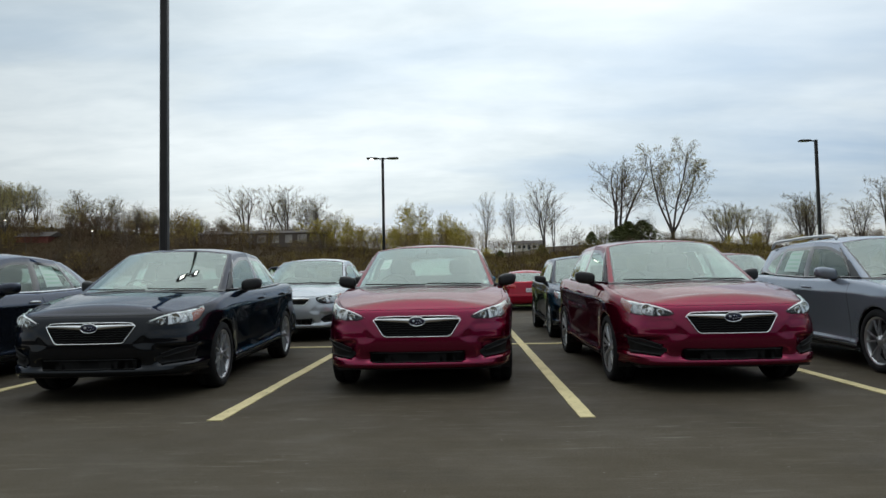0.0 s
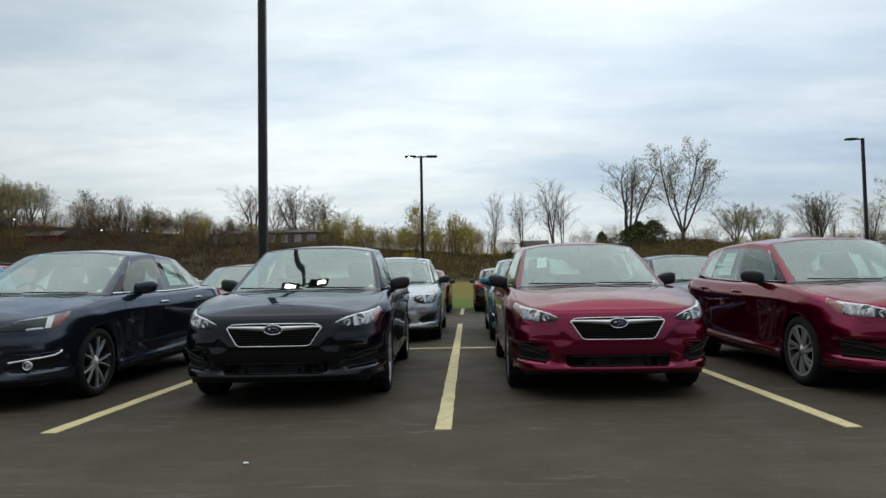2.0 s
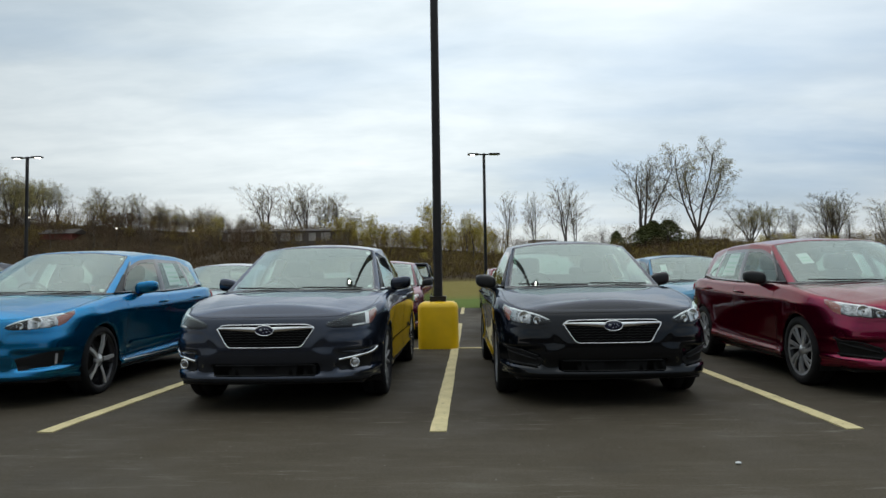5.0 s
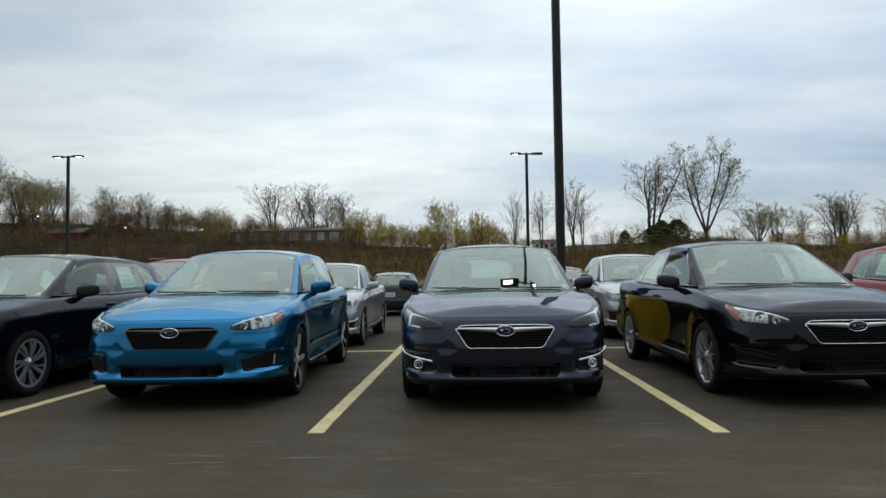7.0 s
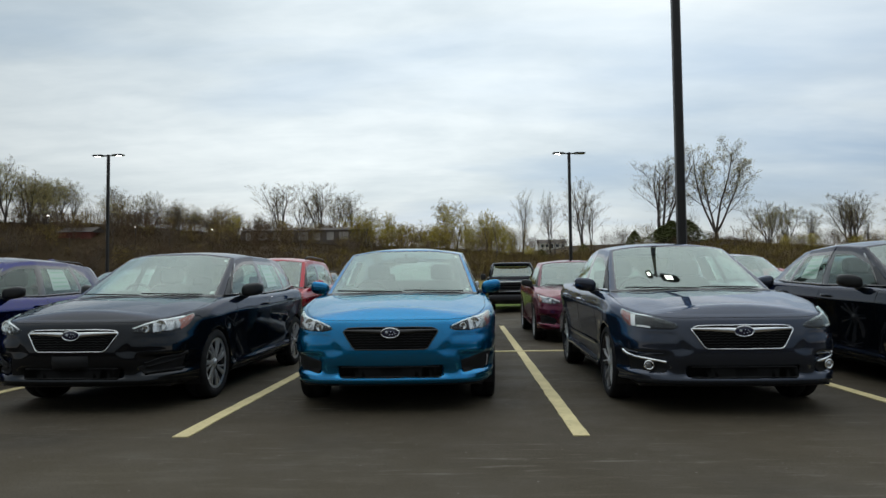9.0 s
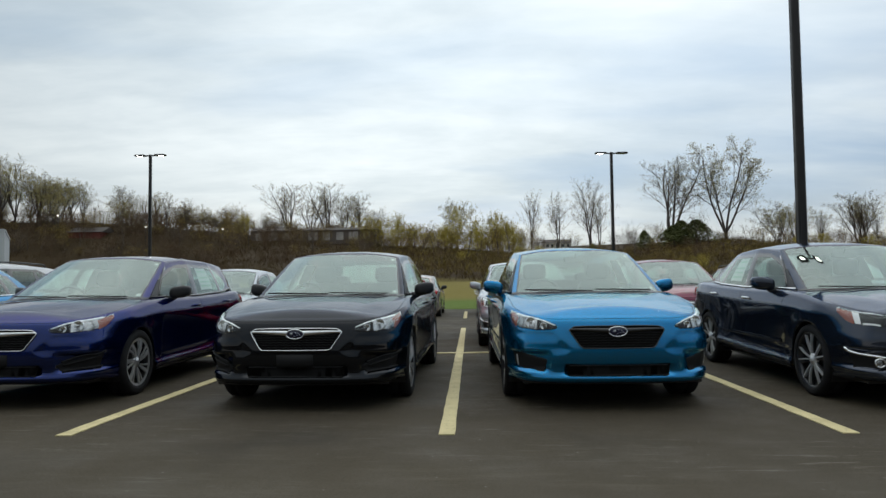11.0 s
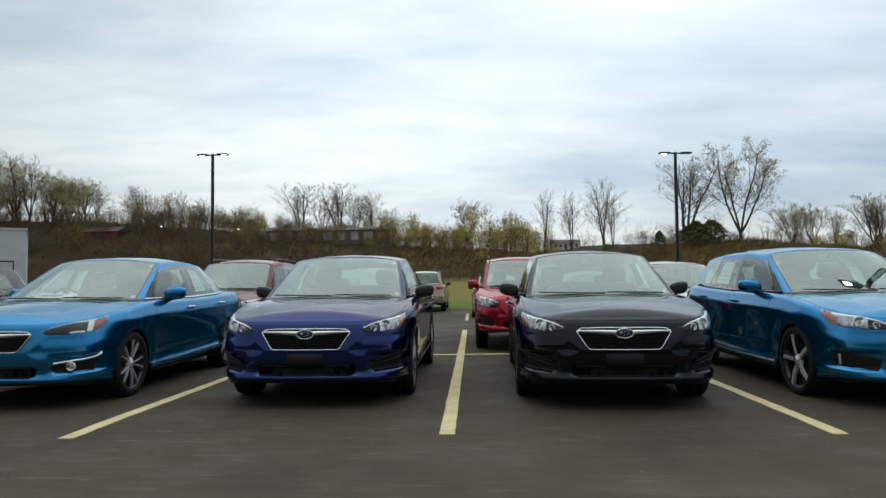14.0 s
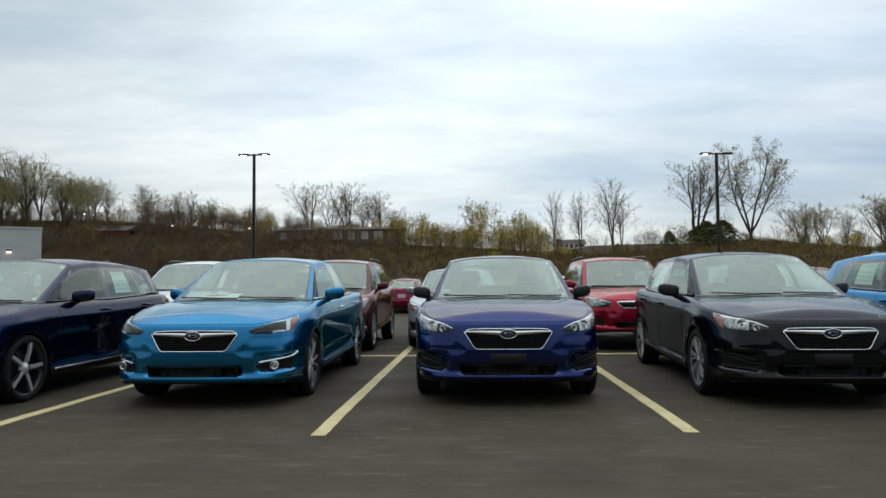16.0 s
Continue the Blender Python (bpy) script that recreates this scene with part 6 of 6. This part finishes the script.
PROTO = {
    "t1": thicket_proto("bare_thicket", 101, TWIGS, BROWNTWIG, "dense brown leafless thicket on the far bank"),
    "t2": thicket_proto("bare_thicket", 102, BROWNTWIG, BROWNTWIG, "dense brown leafless thicket on the far bank"),
    "t3": thicket_proto("budding_thicket", 103, BROWNTWIG, OLIVETWIG, "olive-brown budding thicket on the far bank", 3, 1.2),
    "t4": thicket_proto("spring_thicket", 104, OLIVETWIG, YELLOWGREEN, "yellow-green leafing thicket on the far bank", 4, 1.5),
    "v1": tree_proto("bare_tree", 11, "vase", BUDS, 4, "tall forked tree with sparse spring buds", .048),
    "v2": tree_proto("bare_tree", 24, "vase", BUDS, 2, "tall nearly bare tree with upswept limbs", .032),
    "r1": tree_proto("bare_tree", 35, "round", BUDS, 2, "round-crowned bare tree on the far bank", .036),
    "r2": tree_proto("bare_tree", 46, "round", BUDS, 3, "round-crowned tree with first pale buds", .050),
    "n1": tree_proto("bare_tree", 57, "narrow", BUDS, 2, "slender upright bare tree on the far bank", .034),
    "s1": tree_proto("bare_sapling", 83, "sapling", BUDS, 1, "thin bare sapling on the far bank"),
    "s2": tree_proto("spring_sapling", 84, "sapling", YELLOWGREEN, 4, "thin sapling with yellow-green buds", .06),
    "e1": evergreen_proto(90),
}
USED = set()


def plant(kind, x, y, height, wide=1.0, turn=0.0):
    m = pose(x, y, land(x, y) - .1, 0, 0, turn)
    s = height / 10
    src = PROTO[kind]
    if kind in USED:
        ob = copy_thing(src, m)
    else:
        USED.add(kind)
        ob = src
    ob.matrix_basis = m @ Matrix.Diagonal((s * wide, s * wide, s, 1))


# x, y, height, breadth, kind of the trees that stand out against the sky
for kind, x, y, h, w in (
        ("v2", 35.6, 150, 20.0, 1.5), ("v1", 47.3, 151, 21.8, 1.24), ("e1", 34.6, 146, 4.6, 2.0), ("e1", 36.8, 148, 5.2, 1.7), ("e1", 39.6, 147, 5.0, 2.0), ("e1", 29.0, 148, 4.2, 1.2), ("t3", 31.5, 152, 5.5, 1.0), ("t1", 41.0, 152, 7.5, .9),
        ("r1", 60.5, 156, 11.0, 1.2), ("r1", 79.0, 157, 13.0, 1.2), ("r2", 58.5, 152, 10.0, 1.15), ("r2", 63.0, 153, 10.5, 1.1), ("r1", 68.0, 152, 9.0, 1.0), ("v2", 75.0, 151, 13.0, 1.3), ("v2", 77.5, 153, 11.0, 1.2), ("n1", 81.0, 154, 8.0, .9), ("r1", 88.0, 152, 11.5, 1.2),
        ("v2", 94.0, 152, 17.0, 1.2), ("r1", 101.0, 150, 17.5, 1.2), ("r1", 110.0, 150, 15.0, 1.2), ("r2", 120.0, 150, 14.0, 1.2),
        ("n1", 21.3, 169, 19.4, 1.3), ("n1", 24.0, 171, 14.5, 1.1), ("n1", 14.1, 172, 16.0, 1.2), ("n1", 7.1, 170, 16.6, .85), ("t1", 27.5, 154, 6.0, 1.0), ("t1", 24.0, 156, 5.5, 1.0), ("e1", 18.5, 150, 2.5, 1.4), ("e1", 9.5, 150, 2.2, 1.6),
        ("r2", -11.5, 192, 15.0, .85), ("t4", -10.8, 151, 10.5, .85), ("t4", -6.5, 150, 7.0, .95), ("t4", -3.0, 151, 9.0, .9), ("r2", -1.8, 154, 9.5, .9), ("t4", 1.0, 150, 7.6, 1.0), ("t4", -13.8, 149, 5.5, 1.0), ("t3", 4.0, 150, 6.2, 1.0), ("t3", 2.5, 149, 5.0, 1.0),
        ("t4", -24.0, 148, 7.5, 1.0), ("t4", -21.5, 149, 4.4, 1.1), ("r1", -33.0, 180, 10.2, 1.2), ("v2", -37.6, 183, 13.4, 1.5), ("r1", -42.0, 187, 14.6, 1.1), ("v2", -46.6, 185, 16.6, 1.4), ("r1", -51.0, 186, 13.0, 1.1), ("v2", -55.6, 179, 15.0, 1.5),
        ("t4", -56.5, 148, 5.6, 1.1), ("t3", -60.0, 150, 7.0, 1.1), ("r1", -64.0, 152, 5.6, 1.1), ("r2", -67.5, 152, 6.4, 1.1), ("n1", -71.0, 151, 7.6, 1.2), ("r1", -73.0, 154, 6.5, 1.1), ("n1", -75.5, 151, 8.8, 1.2), ("r1", -80.0, 152, 8.0, 1.1),
        ("n1", -88.0, 172, 9.3, 1.1), ("v2", -96.5, 174, 10.6, 1.5), ("r1", -84.0, 152, 7.8, 1.2), ("t3", -83.0, 146, 6.5, 1.0), ("r2", -87.5, 153, 6.5, 1.1),
        ("r2", -101.0, 150, 10.5, 1.1), ("r2", -105.0, 151, 12.0, 1.1), ("v1", -109.5, 150, 14.0, 1.2), ("r1", -114.0, 152, 16.5, 1.1), ("v1", -119.5, 151, 16.5, 1.2), ("r2", -125.0, 151, 15.5, 1.1), ("v1", -131.0, 152, 16.0, 1.1), ("r1", -137.0, 152, 16.0, 1.1)):
    plant(kind, x, y, h, w * {"v": 1.05, "r": 1.1, "n": 1.05, "e": 1.0, "t": 1.15}[kind[0]], (x * 37) % 360)
rnd = random.Random(5)
for i in range(100):     # thickets along the crest
    x = -138 + i * 2.58 + rnd.uniform(-1.2, 1.2)
    green = -30 < x < 12
    h = rnd.uniform(2.6, 5.6) * (.80 if x < -55 else .55 if x > 12 else 1.2 if green else 1.0)
    if 4 < x < 13:
        h = min(h, 1.4)
    plant(rnd.choice(("t4", "t4", "t3") if green else ("t1", "t2", "t2", "t3")), x, rnd.uniform(143, 160), h, rnd.uniform(1.1, 1.7), rnd.uniform(0, 360))
for i in range(44):      # uneven bare growth behind the buildings on the western crest
    x = -92 + i * 1.5 + rnd.uniform(-1.2, 1.2)
    plant(rnd.choice(("t1", "t2", "r1", "t3", "n1")), x, rnd.uniform(157, 172), rnd.uniform(3.4, 6.4), rnd.uniform(1.1, 1.7), rnd.uniform(0, 360))
for i, x in enumerate((16.5, 19.0, 21.5, 23.0, 25.5)):     # bare saplings before the house
    plant("s1", x, 200 + 4 * i, 6.0, 1.5, 90 * i)
for i in range(16):      # leafing thickets in the hollow of the crest
    plant("t4" if i % 3 else "t3", -29 + i * 2.2 + rnd.uniform(-1, 1), rnd.uniform(144, 151), rnd.uniform(3.8, 6.2), rnd.uniform(1.1, 1.6), rnd.uniform(0, 360))
for i in range(105):     # low thickets that break the line of the crest
    x = -138 + i * 2.45 + rnd.uniform(-1.2, 1.2)
    plant(rnd.choice(("t4", "t3", "t3") if -30 < x < 12 else ("t2", "t2", "t3")), x, rnd.uniform(140, 151), rnd.uniform(1.6, 3.2) * (.7 if x > 12 else 1), rnd.uniform(1.6, 2.6), rnd.uniform(0, 360))
for i in range(20):      # thicker wood on the western end
    plant(rnd.choice(("r2", "r1", "v1", "r2")), -97 - i * 2.1 + rnd.uniform(-2, 2), rnd.uniform(142, 168), rnd.uniform(8, 13), rnd.uniform(1.0, 1.3), rnd.uniform(0, 360))
for i in range(95):      # thickets over the face of the western bank
    x = rnd.uniform(-138, -38)
    plant(rnd.choice(("t1", "t2", "t2", "t3")), x, rnd.uniform(124, 150), rnd.uniform(2.6, 5.4), rnd.uniform(1.2, 2.0), rnd.uniform(0, 360))
for i in range(130):     # thin saplings on and below the crest
    x = rnd.uniform(-135, 118)
    y = rnd.uniform(112, 165) if x > -45 else rnd.uniform(130, 170)
    green = -32 < x < 10 or rnd.random() < .15
    plant("s2" if green and rnd.random() < .6 else "s1", x, y, rnd.uniform(2.5, 6.8), rnd.uniform(1.2, 2.0), rnd.uniform(0, 360))
for i in range(62):      # wood behind the western crest
    x = rnd.uniform(-140, -26)
    plant(rnd.choice(("t1", "t2", "t3", "t1")), x, rnd.uniform(153, 176), rnd.uniform(2.6, 4.6) * (.5 if -99 < x < -88 else 1), rnd.uniform(1.3, 2.0), rnd.uniform(0, 360))
for i in range(80):      # far wood on the hill behind
    x, y = rnd.uniform(-120, 190), rnd.uniform(180, 300)
    if 17 < x < 42 and y < 305:
        continue
    plant(rnd.choice(("t1", "t2", "s1", "t3")), x, y, rnd.uniform(5.0, 8.5), rnd.uniform(1.3, 2.0), rnd.uniform(0, 360))
for i in range(110):     # shrubs scattered over the bank
    x, y = rnd.uniform(-128, 118), rnd.uniform(86, 142)
    if y > 80 + 47 * smooth01(42, 64, -x):
        plant(rnd.choice(("t1", "t2", "t3", "t2") if x < -20 else ("t3", "t3", "t4", "t2")), x, y, rnd.uniform(1.6, 3.8), rnd.uniform(1.3, 2.2), rnd.uniform(0, 360))


def brush_mesh(seed, n, region, tall):
    """Low brush: clumps of small twiggy pieces heaped in rounded mounds."""
    r = random.Random(seed)
    v, f = [], []
    (x0, x1), (y0, y1) = region
    for _ in range(n):
        x, y = r.uniform(x0, x1), r.uniform(y0, y1)
        if y > 60 and y < 75 + 47 * smooth01(42, 64, -x):
            continue
        z, h = land(x, y), r.uniform(*tall)
        for _ in range(8):
            d = Vector((r.gauss(0, 1), r.gauss(0, 1), abs(r.gauss(0, .8)))).normalized() * h * r.uniform(.35, 1.0)
            c = Vector((x, y, z)) + d
            a = Vector((r.gauss(0, .45), r.gauss(0, .45), 1)).normalized() * r.uniform(.25, .75)
            w = a.cross(Vector((r.gauss(0, 1), r.gauss(0, 1), r.gauss(0, 1)))).normalized() * r.uniform(.02, .05)
            o = len(v)
            v.extend([c - a - w, c - a + w, c + a])
            f.append((o, o + 1, o + 2))
    return mesh_of("brush", v, f, False)


tagged(put("brush", brush_mesh(1, 15000, ((-150, 130), (75, 156)), (.4, 1.3)), BRUSH), "dense brown leafless brush covering the bank", "brush", kind="stuff")
tagged(put("olive_brush", brush_mesh(2, 8000, ((-30, 130), (80, 156)), (.35, 1.0)), OLIVE), "olive-green budding brush on the bank", "brush", kind="stuff")
# added on the unseen rear bank so that car fronts reflect something dark
tagged(put("backdrop_brush", brush_mesh(3, 1800, ((-70, 60), (-58, -32)), (1.0, 3.0)), BRUSH), "brown leafless brush on the bank behind", "brush", kind="stuff")

WALLPALE = material("pale_grey_wall_panel", (0.50, 0.53, 0.54), 0.7, var=0.06, scale=.6)
ROOFBROWN = material("brown_roof_shingle", (0.085, 0.070, 0.062), 0.85, var=0.2, scale=1.5)
CREAM = material("cream_siding", (0.62, 0.58, 0.50), 0.8, var=0.08, scale=2)
REDWALL = material("faded_red_wall", (0.15, 0.040, 0.028), 0.8, var=0.15, scale=1)
CLAY = material("weathered_clay_wall", (0.13, 0.105, 0.09), 0.85, var=0.15, scale=1)
BAY = material("dull_pale_bay_panel", (0.36, 0.33, 0.30), 0.7, var=0.35, scale=.5)
DARKPANE = material("dark_window_pane", (0.03, 0.035, 0.04), 0.1, coat=0.5)
GLOW = material("small_lit_lamp", (0.9, 0.85, 0.7), 0.4, emit=(1.0, 0.86, 0.62), strength=3.0)


def building(name, x, y, wide, deep, high, wall, roof_rise, label, windows=(), category="building", turn=0.0, roof=None, bays=None):
    """A plain house: walls, gable or flat roof, windows as parts."""
    root = tagged(new(name), label, category)
    put("wall", mesh_of("wall", *block(-wide / 2, wide / 2, 0, deep, -3, high), False), wall, root)
    e = .35
    if roof_rise:
        v = [Vector(p) for p in ((-wide / 2 - e, -e, high), (wide / 2 + e, -e, high), (wide / 2 + e, deep + e, high), (-wide / 2 - e, deep + e, high), (-wide / 2 - e, deep / 2, high + roof_rise), (wide / 2 + e, deep / 2, high + roof_rise))]
        f = [(0, 1, 5, 4), (2, 3, 4, 5), (0, 4, 3), (1, 2, 5), (0, 3, 2, 1)]
    else:
        v, f = block(-wide / 2 - .12, wide / 2 + .12, -.12, deep + .12, high, high + .25)
    put("roof", mesh_of("roof", v, f, False), roof or ROOFBROWN, root)
    for cx, cz, w, h in windows:
        fr = put("window", mesh_of("window", *merge(block(cx - w / 2 - .1, cx + w / 2 + .1, -.07, 0, cz + h / 2, cz + h / 2 + .12), block(cx - w / 2 - .1, cx + w / 2 + .1, -.07, 0, cz - h / 2 - .12, cz - h / 2),
                                                    block(cx - w / 2 - .1, cx - w / 2, -.07, 0, cz - h / 2, cz + h / 2), block(cx + w / 2, cx + w / 2 + .1, -.07, 0, cz - h / 2, cz + h / 2)), False), bays or (CREAM if wall is not CREAM else WALLPALE), root)
        put("pane", mesh_of("pane", *block(cx - w / 2, cx + w / 2, -.03, .0, cz - h / 2, cz + h / 2), False), bays or DARKPANE, fr)
    root.matrix_basis = pose(x, y, land(x, y), 0, 0, turn)
    return root


b = building("service_building", -90.5, 84.1, 40, 25, 8.3, WALLPALE, 0, "pale grey flat-roofed service building with bay doors", (), turn=33, roof=WALLPALE)
for i in range(4):
    dx = 20 - 3.0 - i * 4.4
    d = put("bay_door", mesh_of("bay_door", *merge(*[block(dx - 1.4, dx + 1.4, -.06, -.01, .02 + k * .62, .60 + k * .62) for k in range(6)]), False), DARKPANE if i % 2 else WALLPALE, b, "sectional overhead bay door")
    put("door_frame", mesh_of("door_frame", *merge(block(dx - 1.55, dx - 1.4, -.10, 0, 0, 3.95), block(dx + 1.4, dx + 1.55, -.10, 0, 0, 3.95), block(dx - 1.55, dx + 1.55, -.10, 0, 3.78, 3.95)), False), POLE, d)
wl_lamp = put("wall_lamp", mesh_of("wall_lamp", *block(20 - 4.2, 20 - 3.6, -.35, 0, 5.1, 5.35), False), POLE, b)
put("lamp_glow", mesh_of("lamp_glow", *block(20 - 4.15, 20 - 3.65, -.33, -.05, 4.92, 5.095), False), GLOW, wl_lamp, "warm lit lamp panel")
building("white_house", 30.0, 300, 11.5, 8, 2.6, CREAM, 1.7, "cream house with brown roof among the trees", ((-4.4, 1.4, 1.1, 1.2), (-2.4, 1.4, 1.1, 1.2), (-.3, 1.2, 1.1, 2.0), (2.0, 1.4, 1.4, 1.2), (4.4, 1.4, 1.1, 1.2)), "house")
building("long_building", -41.5, 146, 27, 10, 2.7, CLAY, .9, "long low brown-roofed building with pale bays on the crest",
         tuple((-11.6 + 2.9 * k, 1.45, 1.3 + .5 * (k % 3 == 1), 1.5) for k in range(9)), "building", bays=BAY)
building("red_building", -88.5, 141, 7, 6, 1.3, REDWALL, 1.2, "small faded red building on the bank", (), "building")
building("dark_building", 83, 150, 11, 8, 1.4, ROOFBROWN, .7, "low dark-roofed building on the crest", ((-3, .8, 1.2, .7), (2, .8, 1.2, .7)), "building")
for x, y, h in ((-93.5, 140, 5.0), (-74.0, 138, 4.2), (-57, 135, 4.0)):
    root = tagged(new("street_lamp"), "small lit street lamp among the brush", "street lamp", "street lamps on the bank")
    put("pole", mesh_of("pole", *tube([(0, 0, -.3), (0, 0, h)], .06, 6)), POLE, root)
    put("lamp", mesh_of("lamp", *lump((0, -.15, h), (.30, .25, .12), .7)), GLOW, root, "lit warm white lamp")
    root.matrix_basis = pose(x, y, land(x, y))
